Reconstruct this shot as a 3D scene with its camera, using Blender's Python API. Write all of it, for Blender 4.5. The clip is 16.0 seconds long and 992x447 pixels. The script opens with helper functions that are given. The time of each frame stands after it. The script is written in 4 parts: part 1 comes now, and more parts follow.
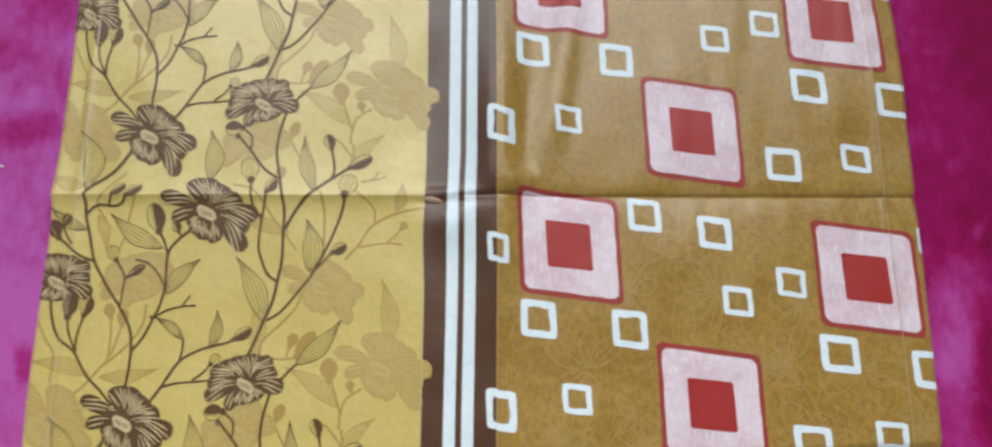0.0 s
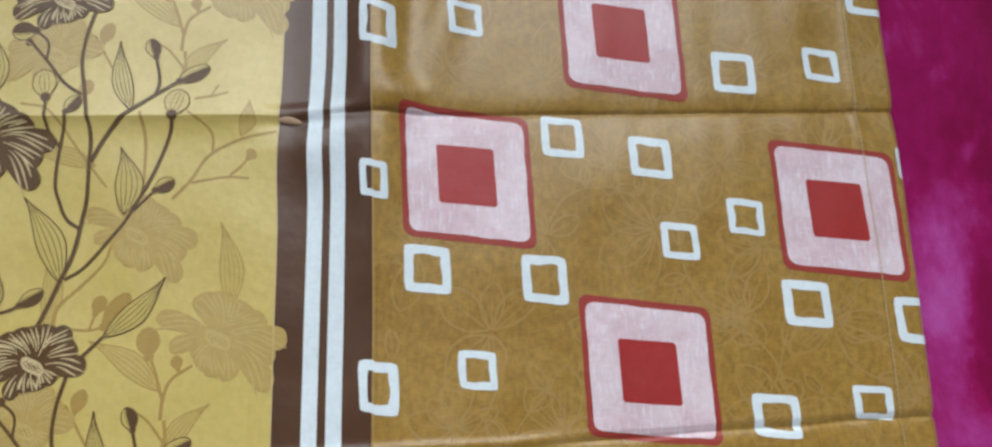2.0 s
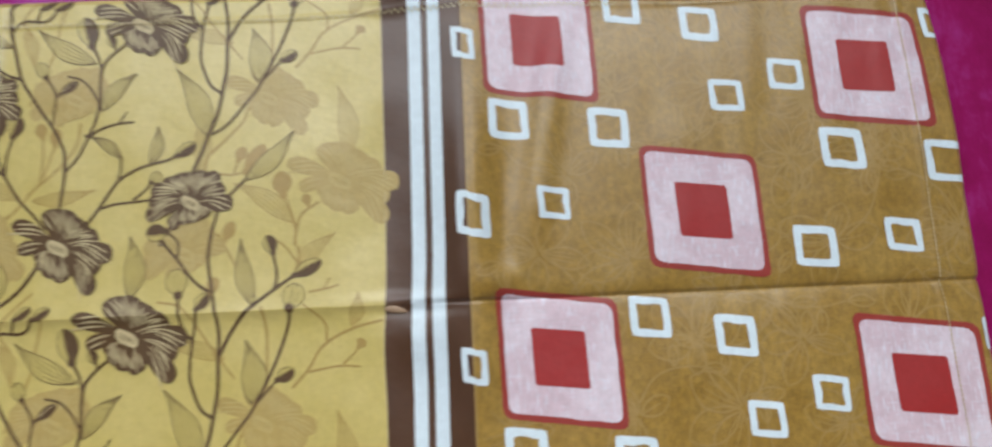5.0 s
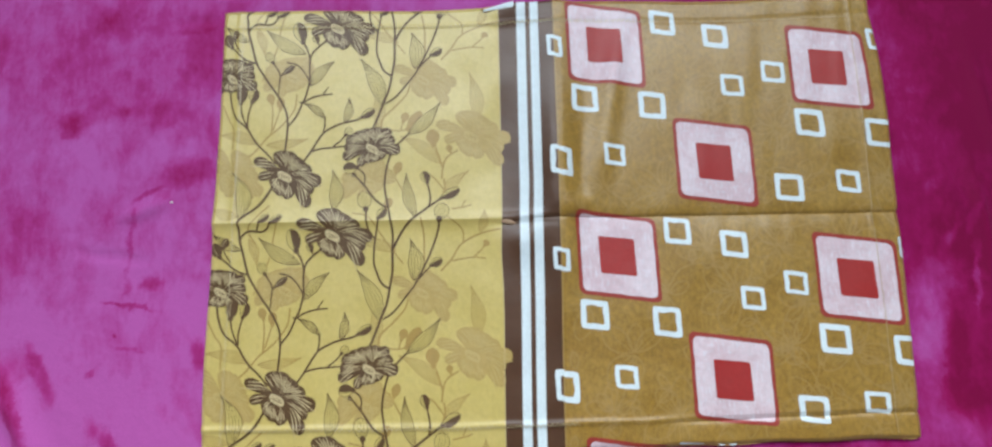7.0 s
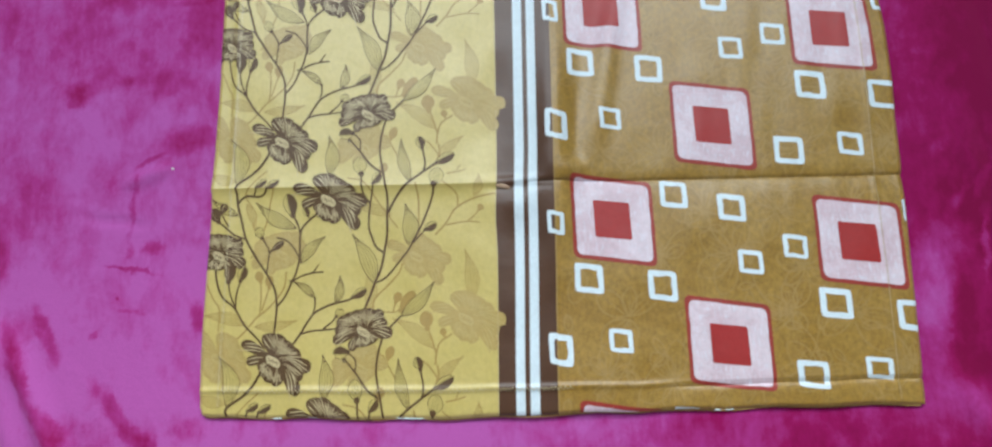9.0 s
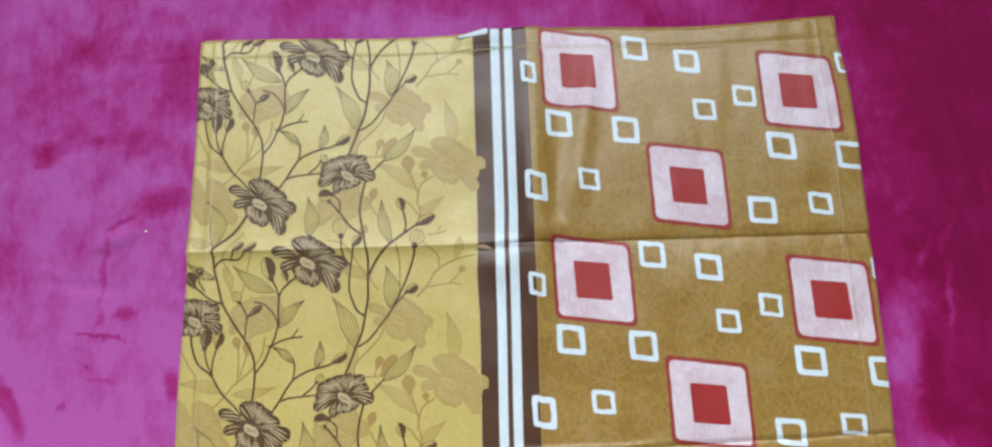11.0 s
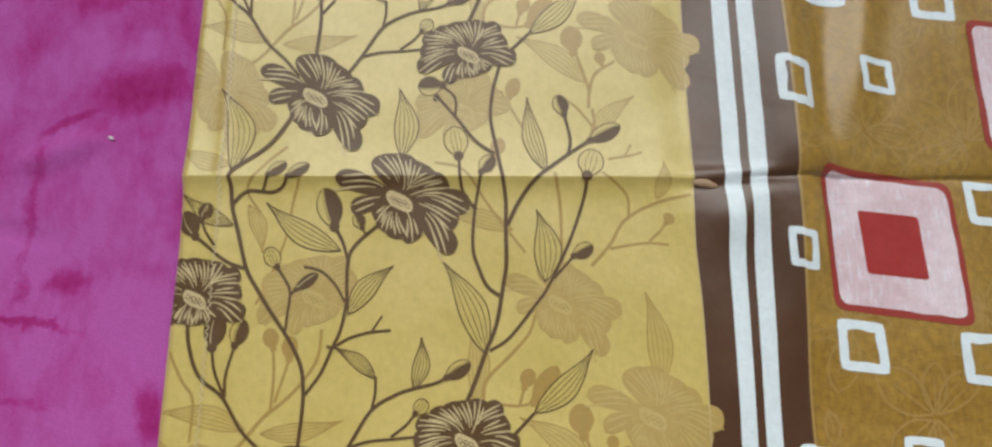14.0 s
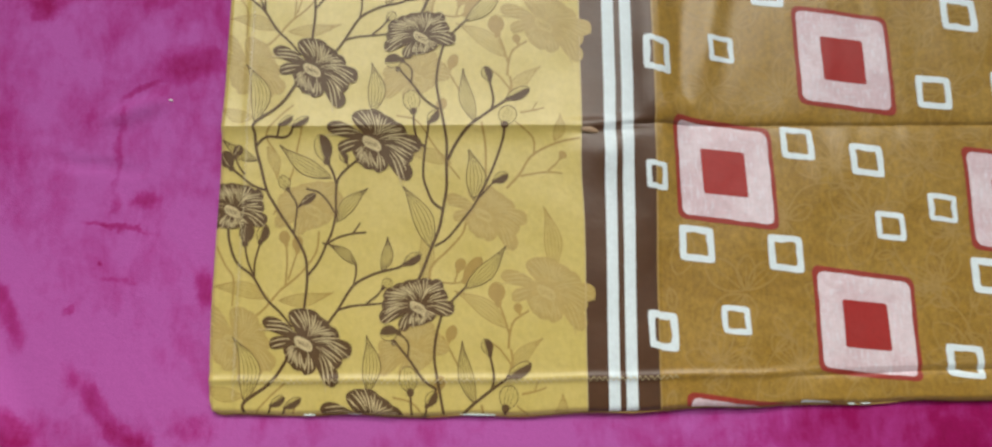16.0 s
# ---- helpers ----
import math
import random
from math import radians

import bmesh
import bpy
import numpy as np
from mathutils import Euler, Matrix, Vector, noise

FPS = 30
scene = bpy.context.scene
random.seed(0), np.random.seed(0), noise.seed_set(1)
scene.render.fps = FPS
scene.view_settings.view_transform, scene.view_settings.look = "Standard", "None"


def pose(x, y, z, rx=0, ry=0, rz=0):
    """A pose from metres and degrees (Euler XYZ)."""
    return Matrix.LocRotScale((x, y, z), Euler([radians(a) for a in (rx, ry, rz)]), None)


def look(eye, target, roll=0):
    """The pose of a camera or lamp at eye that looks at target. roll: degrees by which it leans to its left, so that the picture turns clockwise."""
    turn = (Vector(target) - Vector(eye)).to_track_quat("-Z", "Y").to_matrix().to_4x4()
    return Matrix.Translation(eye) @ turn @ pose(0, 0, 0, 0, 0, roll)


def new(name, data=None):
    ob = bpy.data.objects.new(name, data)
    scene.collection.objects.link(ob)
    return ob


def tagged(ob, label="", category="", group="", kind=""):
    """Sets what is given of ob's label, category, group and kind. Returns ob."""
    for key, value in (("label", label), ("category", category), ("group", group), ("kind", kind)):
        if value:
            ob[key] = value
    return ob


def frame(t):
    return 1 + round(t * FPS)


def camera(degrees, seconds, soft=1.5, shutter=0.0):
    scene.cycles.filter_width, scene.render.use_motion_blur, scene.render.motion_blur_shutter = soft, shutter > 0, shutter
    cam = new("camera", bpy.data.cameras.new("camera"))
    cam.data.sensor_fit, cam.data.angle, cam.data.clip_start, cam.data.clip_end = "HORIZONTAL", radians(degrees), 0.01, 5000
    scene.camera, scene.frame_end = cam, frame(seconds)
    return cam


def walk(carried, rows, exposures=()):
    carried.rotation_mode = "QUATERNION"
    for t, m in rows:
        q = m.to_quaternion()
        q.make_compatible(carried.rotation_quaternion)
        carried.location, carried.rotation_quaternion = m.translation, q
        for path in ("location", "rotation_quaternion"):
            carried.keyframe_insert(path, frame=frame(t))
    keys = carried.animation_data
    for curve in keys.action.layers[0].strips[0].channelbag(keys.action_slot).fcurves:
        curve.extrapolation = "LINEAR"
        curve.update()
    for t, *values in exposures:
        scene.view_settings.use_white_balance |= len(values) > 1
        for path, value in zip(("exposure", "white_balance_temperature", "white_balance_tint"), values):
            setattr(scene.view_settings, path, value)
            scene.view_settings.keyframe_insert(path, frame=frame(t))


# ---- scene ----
cam = camera(76.0, 16.0, soft=2.4, shutter=0.3)
PATH = [
    (0.0, pose(0.3439, 0.1197, 0.5034, 9.72, -1.24, -0.42)),
    (0.5, pose(0.3861, 0.1041, 0.4745, 10.76, -2.39, -1.28)),
    (1.0, pose(0.3974, 0.0959, 0.4542, 11.09, -3.68, -2.23)),
    (1.5, pose(0.4038, 0.0877, 0.4301, 11.02, -3.64, -2.06)),
    (2.0, pose(0.4034, 0.0912, 0.3882, 9.73, -3.74, -2.13)),
    (2.5, pose(0.4056, 0.0966, 0.3571, 8.98, -3.94, -2.38)),
    (3.0, pose(0.4104, 0.1183, 0.3385, 7.70, -3.61, -2.71)),
    (3.5, pose(0.4195, 0.1561, 0.3294, 6.85, -2.74, -2.87)),
    (4.0, pose(0.4269, 0.1903, 0.3246, 7.90, -2.11, -2.76)),
    (4.5, pose(0.4267, 0.2178, 0.3448, 7.30, -1.45, -2.85)),
    (5.0, pose(0.3738, 0.2116, 0.4320, 9.10, 0.24, -2.79)),
    (5.2, pose(0.3391, 0.2252, 0.4649, 7.53, -0.14, -3.12)),
    (7.3, pose(0.2950, 0.1163, 0.6454, 8.48, 0.74, -0.66)),
    (7.5, pose(0.3012, 0.1110, 0.6438, 8.34, 0.96, -0.31)),
    (8.0, pose(0.3107, 0.0947, 0.6399, 8.20, 1.96, -0.15)),
    (8.5, pose(0.3193, 0.0888, 0.6423, 8.49, 2.53, -0.57)),
    (9.0, pose(0.3253, 0.0910, 0.6343, 8.56, 2.72, -1.04)),
    (9.5, pose(0.3419, 0.0880, 0.6376, 8.80, 2.65, -1.80)),
    (10.0, pose(0.3559, 0.1129, 0.6580, 9.36, 1.79, -2.19)),
    (10.2, pose(0.3403, 0.1183, 0.6705, 9.92, 1.01, -1.88)),
    (12.5, pose(0.2845, 0.1674, 0.5013, 9.18, -0.46, -2.11)),
    (13.0, pose(0.2294, 0.1587, 0.4492, 9.07, -0.55, -1.78)),
    (13.5, pose(0.1785, 0.1465, 0.4104, 9.94, -1.44, -0.99)),
    (14.0, pose(0.1662, 0.1362, 0.3604, 10.39, -2.12, -0.74)),
    (14.5, pose(0.1729, 0.1338, 0.3301, 8.91, -2.38, -0.48)),
    (15.0, pose(0.1823, 0.1301, 0.3435, 6.04, -2.10, -0.19)),
    (15.5, pose(0.2026, 0.1179, 0.4371, 5.77, -1.19, -1.17)),
    (16.0, pose(0.2219, 0.0873, 0.5116, 6.78, -0.38, -0.66)),
]
walk(cam, PATH, [
    (0.0, 0.20, 6750, 10), (0.5, 0.18, 6800, 10), (1.5, 0.08, 6800, 11), (2.5, 0.06, 6450, 10), (3.5, 0.02, 6700, 10), (4.5, 0.05, 6750, 10), (5.2, 0.18, 6500, 10),
    (7.5, 0.25, 6300, 6), (8.5, 0.25, 6200, 5), (9.0, 0.25, 6200, 5), (9.5, 0.25, 6350, 6), (10.0, 0.28, 6950, 10), (10.2, 0.28, 6850, 10), (12.5, 0.22, 6100, 6),
    (13.0, 0.18, 6800, 10), (14.0, 0.06, 7100, 10), (14.5, -0.02, 6750, 10), (15.0, -0.04, 6550, 10), (15.5, 0.05, 6900, 10), (16.0, 0.12, 7500, 9)])

# ---- light: daylight from an added tall window, unseen beyond the bed's head ----
world = bpy.data.worlds.new("sky")
scene.world = world
world.use_nodes = True
wn = world.node_tree
sky = wn.nodes.new("ShaderNodeTexSky")
sky.sky_type, sky.sun_disc = "NISHITA", False
sky.sun_elevation, sky.sun_rotation = radians(38), radians(20)
wn.nodes["Background"].inputs["Strength"].default_value = 0.10
wn.links.new(sky.outputs["Color"], wn.nodes["Background"].inputs["Color"])

sun = new("sun", bpy.data.lights.new("sun", "SUN"))
sun.data.energy, sun.data.angle, sun.data.color = 0.8, radians(10), (1.0, 0.95, 0.88)
sun.matrix_world = look((0.3, 6.0, 4.7), (0.3, 0.0, 0.0))

WIN = (-0.85, 1.35, 0.80, 2.10)          # opening of the added window: x from, x to, z from, z to
# area lamp added in that unseen opening for the soft light and glare
added_light = new("added_window_light", bpy.data.lights.new("added_window_light", "AREA"))
added_light.data.shape, added_light.data.size, added_light.data.size_y = "RECTANGLE", 2.20, 1.30
added_light.data.energy, added_light.data.color = 37.5, (0.90, 0.955, 1.0)
added_light.matrix_world = look((0.25, 1.13, 1.45), (0.25, 0.0, 1.2))


# ---- materials ----
def mat(name):
    m = bpy.data.materials.new(name)
    m.use_nodes = True
    return m, m.node_tree, m.node_tree.nodes["Principled BSDF"]


def node(nt, kind, **values):
    n = nt.nodes.new(kind)
    for key, value in values.items():
        n.inputs[key.replace("_", " ")].default_value = value
    return n


def mixed(nt, fac, a, b, mode="MIX"):
    n = nt.nodes.new("ShaderNodeMix")
    n.data_type, n.blend_type = "RGBA", mode
    for sock, v in ((n.inputs["Factor"], fac), (n.inputs["A"], a), (n.inputs["B"], b)):
        if isinstance(v, bpy.types.NodeSocket):
            nt.links.new(v, sock)
        else:
            sock.default_value = v if isinstance(v, float) else (*v, 1.0)
    return n.outputs["Result"]


def spread(nt, value, lo, hi, to_lo=0.0, to_hi=1.0):
    n = nt.nodes.new("ShaderNodeMapRange")
    n.interpolation_type = "SMOOTHSTEP"
    nt.links.new(value, n.inputs["Value"])
    for key, v in (("From Min", lo), ("From Max", hi), ("To Min", to_lo), ("To Max", to_hi)):
        n.inputs[key].default_value = v
    return n.outputs["Result"]


def noise_of(nt, coord, scale, detail=3.0, rough=0.55, stretch=None, distort=0.0):
    if stretch:
        mp = nt.nodes.new("ShaderNodeMapping")
        mp.inputs["Scale"].default_value = stretch
        nt.links.new(coord, mp.inputs["Vector"])
        coord = mp.outputs["Vector"]
    n = node(nt, "ShaderNodeTexNoise", Scale=scale, Detail=detail, Roughness=rough, Distortion=distort)
    nt.links.new(coord, n.inputs["Vector"])
    return n.outputs["Fac"]


def place(nt):
    return nt.nodes.new("ShaderNodeNewGeometry").outputs["Position"]


def weave(nt, coord):
    """Threads of a plain weave, about two a millimetre, as one height."""
    warp = noise_of(nt, coord, 1.0, 2.0, 0.6, (2600, 130, 1))
    weft = noise_of(nt, coord, 1.0, 2.0, 0.6, (130, 2600, 1))
    add = nt.nodes.new("ShaderNodeMath")
    nt.links.new(warp, add.inputs[0])
    nt.links.new(weft, add.inputs[1])
    return add.outputs[0], warp, weft


def cloth(name, colour, worn, rough=0.5, slub=0.10, spec=0.5, bump=0.25, blotch=0.5, coat=0.0, mottle=0.04, streak=None):
    """Printed cotton: a base colour that fades in soft blotches to worn, with slubby threads."""
    m, nt, b = mat(name)
    p = place(nt)
    height, warp, weft = weave(nt, p)
    soft = noise_of(nt, p, 26.0, 4.0, 0.6)
    col = mixed(nt, spread(nt, soft, 0.5 - 0.3 * blotch, 0.5 + 0.3 * blotch), colour, worn)
    dark = tuple(c * (1 - 3 * slub) for c in colour)
    thread = spread(nt, noise_of(nt, p, 1.0, 2.0, 0.7, (1500, 90, 1)), 0.56, 0.8, 0.0, 0.8)
    col = mixed(nt, thread, col, dark)
    if streak:
        long = spread(nt, noise_of(nt, p, 1.0, 2.0, 0.6, (520, 85, 1)), 0.54, 0.66, 0.0, 0.55)
        cross = spread(nt, noise_of(nt, p, 1.0, 2.0, 0.6, (85, 520, 1)), 0.57, 0.72, 0.0, 0.45)
        col = mixed(nt, cross, mixed(nt, long, col, streak), streak)
    fine = spread(nt, weft, 0.3, 0.7, 1 - slub, 1 + slub)
    cloud = spread(nt, noise_of(nt, p, 150.0, 4.0, 0.7, (1.6, 1.0, 1.0)), 0.32, 0.68, 1 - mottle, 1 + mottle)
    for f in (fine, cloud):
        mul = nt.nodes.new("ShaderNodeVectorMath")
        mul.operation = "SCALE"
        nt.links.new(col, mul.inputs[0])
        nt.links.new(f, mul.inputs["Scale"])
        col = mul.outputs[0]
    nt.links.new(col, b.inputs["Base Color"])
    b.inputs["Roughness"].default_value = rough
    b.inputs["Specular IOR Level"].default_value = spec
    b.inputs["Sheen Weight"].default_value = 0.12
    b.inputs["Sheen Roughness"].default_value = 0.4
    b.inputs["Coat Weight"].default_value = coat
    b.inputs["Coat Roughness"].default_value = 0.32
    bp = node(nt, "ShaderNodeBump", Strength=bump, Distance=0.0002)
    nt.links.new(height, bp.inputs["Height"])
    big = node(nt, "ShaderNodeBump", Strength=0.35, Distance=0.004)
    nt.links.new(noise_of(nt, p, 34.0, 3.0, 0.55), big.inputs["Height"])
    nt.links.new(big.outputs["Normal"], bp.inputs["Normal"])
    nt.links.new(bp.outputs["Normal"], b.inputs["Normal"])
    return m


def soaked(name, colour, rough=0.5, fade=0.25, coat=0.25):
    """Ink on the cloth: the print's colour, a little uneven, with the weave showing."""
    lighter = tuple(c + (0.5 - c) * fade * 0.5 for c in colour)
    return cloth(name, colour, lighter, rough, 0.05, 0.40, 0.15, 0.6, coat)


YELLOW = cloth("yellow_satin_cotton", (0.592, 0.484, 0.140), (0.640, 0.528, 0.178), 0.40, 0.03, 0.5, 0.12, 0.7, 0.65)
MUSTARD = cloth("mustard_cotton", (0.310, 0.179, 0.023), (0.372, 0.230, 0.044), 0.44, 0.16, 0.45, 0.3, 0.6, 0.70, 0.17)
MUSTARD_LINE = soaked("light_mustard_ink", (0.395, 0.255, 0.072), 0.46, 0.1, 0.5)
BROWN = cloth("brown_satin_cotton", (0.074, 0.029, 0.010), (0.092, 0.039, 0.015), 0.42, 0.05, 0.5, 0.12, 0.6, 0.42)
WHITE = soaked("white_ink", (0.73, 0.865, 0.93), 0.5, 0.0)
PINK = cloth("pale_pink_ink", (0.68, 0.535, 0.60), (0.76, 0.66, 0.73), 0.52, 0.05, 0.4, 0.3, 0.3, 0.4, 0.05, (0.82, 0.84, 0.94))
RED = soaked("red_ink", (0.37, 0.022, 0.022), 0.5, 0.04)
RIM = soaked("brick_red_ink", (0.33, 0.036, 0.026), 0.5, 0.05)
INK = dict(dark=soaked("dark_brown_ink", (0.105, 0.055, 0.016), 0.5, 0.06, 0.25), ghost=soaked("tan_ink", (0.42, 0.285, 0.075), 0.42, 0.06, 0.5))
WASH = dict(dark=soaked("olive_tan_wash", (0.565, 0.462, 0.134), 0.40, 0.06, 0.65), ghost=soaked("straw_wash", (0.555, 0.44, 0.128), 0.40, 0.1, 0.65))
VEIN = dict(dark=soaked("cream_ink", (0.60, 0.50, 0.27), 0.45, 0.1), ghost=soaked("pale_straw_ink", (0.54, 0.425, 0.155), 0.42, 0.1))
PETALS = dict(dark=INK["dark"], ghost=soaked("pale_tan_ink", (0.480, 0.352, 0.108), 0.42, 0.06, 0.55))
THREAD = cloth("cream_thread", (0.65, 0.57, 0.33), (0.71, 0.64, 0.43), 0.5, 0.05)
MUSTARD_THREAD = cloth("tan_thread", (0.50, 0.38, 0.18), (0.60, 0.48, 0.28), 0.5, 0.05)
PINCH = cloth("tan_cotton", (0.34, 0.22, 0.13), (0.40, 0.28, 0.18), 0.5, 0.06)
BACK = cloth("back_cotton", (0.33, 0.17, 0.04), (0.40, 0.24, 0.08), 0.55, 0.1)


def velvet():
    """Plush magenta pile; its brushed sheen is painted into the colour, pale or deep."""
    m, nt, b = mat("magenta_velvet")
    p = place(nt)
    warp = noise_of(nt, p, 9.0, 4.0, 0.6)
    sep = nt.nodes.new("ShaderNodeSeparateXYZ")
    nt.links.new(p, sep.inputs[0])
    wob = nt.nodes.new("ShaderNodeTexNoise")
    wob.inputs["Scale"].default_value, wob.inputs["Detail"].default_value, wob.inputs["Roughness"].default_value = 34.0, 7.0, 0.70
    nt.links.new(p, wob.inputs["Vector"])
    off = nt.nodes.new("ShaderNodeVectorMath")
    off.operation = "MULTIPLY_ADD"
    off.inputs[1].default_value, off.inputs[2].default_value = (0.026, 0.026, 0.0), (-0.013, -0.013, 0.0)
    nt.links.new(wob.outputs["Color"], off.inputs[0])
    moved = nt.nodes.new("ShaderNodeVectorMath")
    nt.links.new(p, moved.inputs[0])
    nt.links.new(off.outputs[0], moved.inputs[1])

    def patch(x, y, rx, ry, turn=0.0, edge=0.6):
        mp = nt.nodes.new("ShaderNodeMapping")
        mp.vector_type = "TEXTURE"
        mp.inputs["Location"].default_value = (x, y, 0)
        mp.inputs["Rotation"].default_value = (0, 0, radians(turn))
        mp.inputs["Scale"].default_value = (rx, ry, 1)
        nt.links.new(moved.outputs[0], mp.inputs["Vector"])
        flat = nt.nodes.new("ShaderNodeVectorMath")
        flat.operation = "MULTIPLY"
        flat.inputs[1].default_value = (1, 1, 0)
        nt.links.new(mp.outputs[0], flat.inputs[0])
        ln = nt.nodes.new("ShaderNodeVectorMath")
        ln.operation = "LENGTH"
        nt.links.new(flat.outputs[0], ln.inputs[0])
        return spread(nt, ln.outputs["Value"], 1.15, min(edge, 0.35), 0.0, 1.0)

    def blend(fac, a, b):
        n = nt.nodes.new("ShaderNodeMix")
        for sock, v in ((n.inputs[0], fac), (n.inputs[2], a), (n.inputs[3], b)):
            if isinstance(v, bpy.types.NodeSocket):
                nt.links.new(v, sock)
            else:
                sock.default_value = v
        return n.outputs[0]

    def plus(a, b, times=1.0):
        n = nt.nodes.new("ShaderNodeMath")
        n.operation = "MULTIPLY_ADD"
        nt.links.new(b, n.inputs[0])
        n.inputs[1].default_value = times
        nt.links.new(a, n.inputs[2])
        return n.outputs[0]

    # level of the painted pile sheen: 1 pale, 0 deep, falling towards the right
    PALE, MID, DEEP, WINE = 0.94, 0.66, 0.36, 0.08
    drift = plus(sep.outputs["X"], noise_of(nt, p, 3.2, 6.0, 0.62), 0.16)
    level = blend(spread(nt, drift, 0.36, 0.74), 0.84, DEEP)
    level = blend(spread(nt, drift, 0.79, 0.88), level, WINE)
    # patches of pile sheen, fold light and fold shade, painted into the colour
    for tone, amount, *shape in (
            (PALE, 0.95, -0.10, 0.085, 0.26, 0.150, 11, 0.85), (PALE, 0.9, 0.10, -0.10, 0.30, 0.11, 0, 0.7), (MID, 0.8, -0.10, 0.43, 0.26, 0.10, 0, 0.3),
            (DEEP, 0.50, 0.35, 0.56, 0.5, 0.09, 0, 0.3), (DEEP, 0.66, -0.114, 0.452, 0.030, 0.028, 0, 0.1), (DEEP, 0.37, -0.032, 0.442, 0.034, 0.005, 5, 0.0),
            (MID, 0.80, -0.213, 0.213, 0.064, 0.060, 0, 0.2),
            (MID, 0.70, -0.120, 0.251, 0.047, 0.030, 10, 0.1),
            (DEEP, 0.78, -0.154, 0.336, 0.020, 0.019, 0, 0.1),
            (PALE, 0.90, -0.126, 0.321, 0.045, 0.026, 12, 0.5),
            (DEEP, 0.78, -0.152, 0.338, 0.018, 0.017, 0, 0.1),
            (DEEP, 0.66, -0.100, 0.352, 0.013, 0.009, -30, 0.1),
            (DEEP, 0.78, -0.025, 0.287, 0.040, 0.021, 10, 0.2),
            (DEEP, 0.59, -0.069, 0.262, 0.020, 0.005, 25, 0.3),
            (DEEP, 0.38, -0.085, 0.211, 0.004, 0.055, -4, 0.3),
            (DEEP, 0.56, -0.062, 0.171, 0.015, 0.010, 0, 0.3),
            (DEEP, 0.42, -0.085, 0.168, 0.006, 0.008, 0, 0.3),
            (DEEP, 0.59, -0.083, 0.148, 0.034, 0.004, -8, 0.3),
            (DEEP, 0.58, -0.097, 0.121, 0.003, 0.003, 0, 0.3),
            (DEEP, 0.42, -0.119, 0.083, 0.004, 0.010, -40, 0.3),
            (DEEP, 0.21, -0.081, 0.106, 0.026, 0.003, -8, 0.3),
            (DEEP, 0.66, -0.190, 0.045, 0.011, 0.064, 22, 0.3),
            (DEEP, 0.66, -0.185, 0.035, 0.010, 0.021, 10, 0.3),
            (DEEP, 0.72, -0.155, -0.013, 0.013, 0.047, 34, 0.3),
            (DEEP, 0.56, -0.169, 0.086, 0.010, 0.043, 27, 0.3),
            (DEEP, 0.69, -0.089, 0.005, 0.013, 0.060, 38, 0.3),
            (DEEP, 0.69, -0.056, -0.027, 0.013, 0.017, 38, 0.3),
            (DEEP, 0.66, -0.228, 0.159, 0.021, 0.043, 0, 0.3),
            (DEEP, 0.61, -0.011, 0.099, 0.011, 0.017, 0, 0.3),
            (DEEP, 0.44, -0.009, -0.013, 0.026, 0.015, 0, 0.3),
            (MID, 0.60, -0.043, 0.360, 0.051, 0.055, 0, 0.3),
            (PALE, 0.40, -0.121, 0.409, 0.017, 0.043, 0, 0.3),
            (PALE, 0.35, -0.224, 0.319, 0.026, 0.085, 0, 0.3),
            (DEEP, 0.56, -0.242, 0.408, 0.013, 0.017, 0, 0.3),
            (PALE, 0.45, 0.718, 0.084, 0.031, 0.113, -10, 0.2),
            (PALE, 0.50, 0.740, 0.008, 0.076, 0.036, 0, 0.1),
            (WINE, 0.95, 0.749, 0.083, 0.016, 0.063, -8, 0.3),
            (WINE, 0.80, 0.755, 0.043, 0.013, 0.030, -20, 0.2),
            # thin pale streaks: highlights along the folds, painted in
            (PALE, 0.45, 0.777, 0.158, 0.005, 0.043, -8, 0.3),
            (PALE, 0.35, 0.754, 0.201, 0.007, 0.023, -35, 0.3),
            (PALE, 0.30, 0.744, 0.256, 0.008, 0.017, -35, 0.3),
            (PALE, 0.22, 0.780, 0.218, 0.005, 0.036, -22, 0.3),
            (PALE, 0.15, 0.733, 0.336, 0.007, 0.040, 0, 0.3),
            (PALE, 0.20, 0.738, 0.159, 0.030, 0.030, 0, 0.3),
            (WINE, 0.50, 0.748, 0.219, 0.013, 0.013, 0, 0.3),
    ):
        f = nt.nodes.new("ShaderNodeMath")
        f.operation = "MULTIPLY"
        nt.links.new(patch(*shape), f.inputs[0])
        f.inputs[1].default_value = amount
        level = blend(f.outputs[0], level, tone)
    # clouds, then brush strokes up and down the pile, then fine flecks
    for grain, times in ((noise_of(nt, p, 13.0, 6.0, 0.62, None, 0.3), 0.46), (noise_of(nt, p, 1.0, 5.0, 0.66, (58, 26, 1), 0.25), 0.26), (noise_of(nt, p, 1.0, 4.0, 0.7, (190, 90, 1)), 0.10)):
        centred = spread(nt, grain, 0.2, 0.8, -0.5, 0.5)
        level = plus(level, centred, times)
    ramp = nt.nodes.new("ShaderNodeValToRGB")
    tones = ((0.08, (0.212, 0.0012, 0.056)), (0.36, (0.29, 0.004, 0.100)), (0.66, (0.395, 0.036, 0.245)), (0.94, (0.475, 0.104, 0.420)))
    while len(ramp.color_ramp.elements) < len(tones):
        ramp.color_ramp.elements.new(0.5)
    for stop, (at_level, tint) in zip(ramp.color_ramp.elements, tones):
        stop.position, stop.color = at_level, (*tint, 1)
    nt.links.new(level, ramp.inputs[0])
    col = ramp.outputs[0]
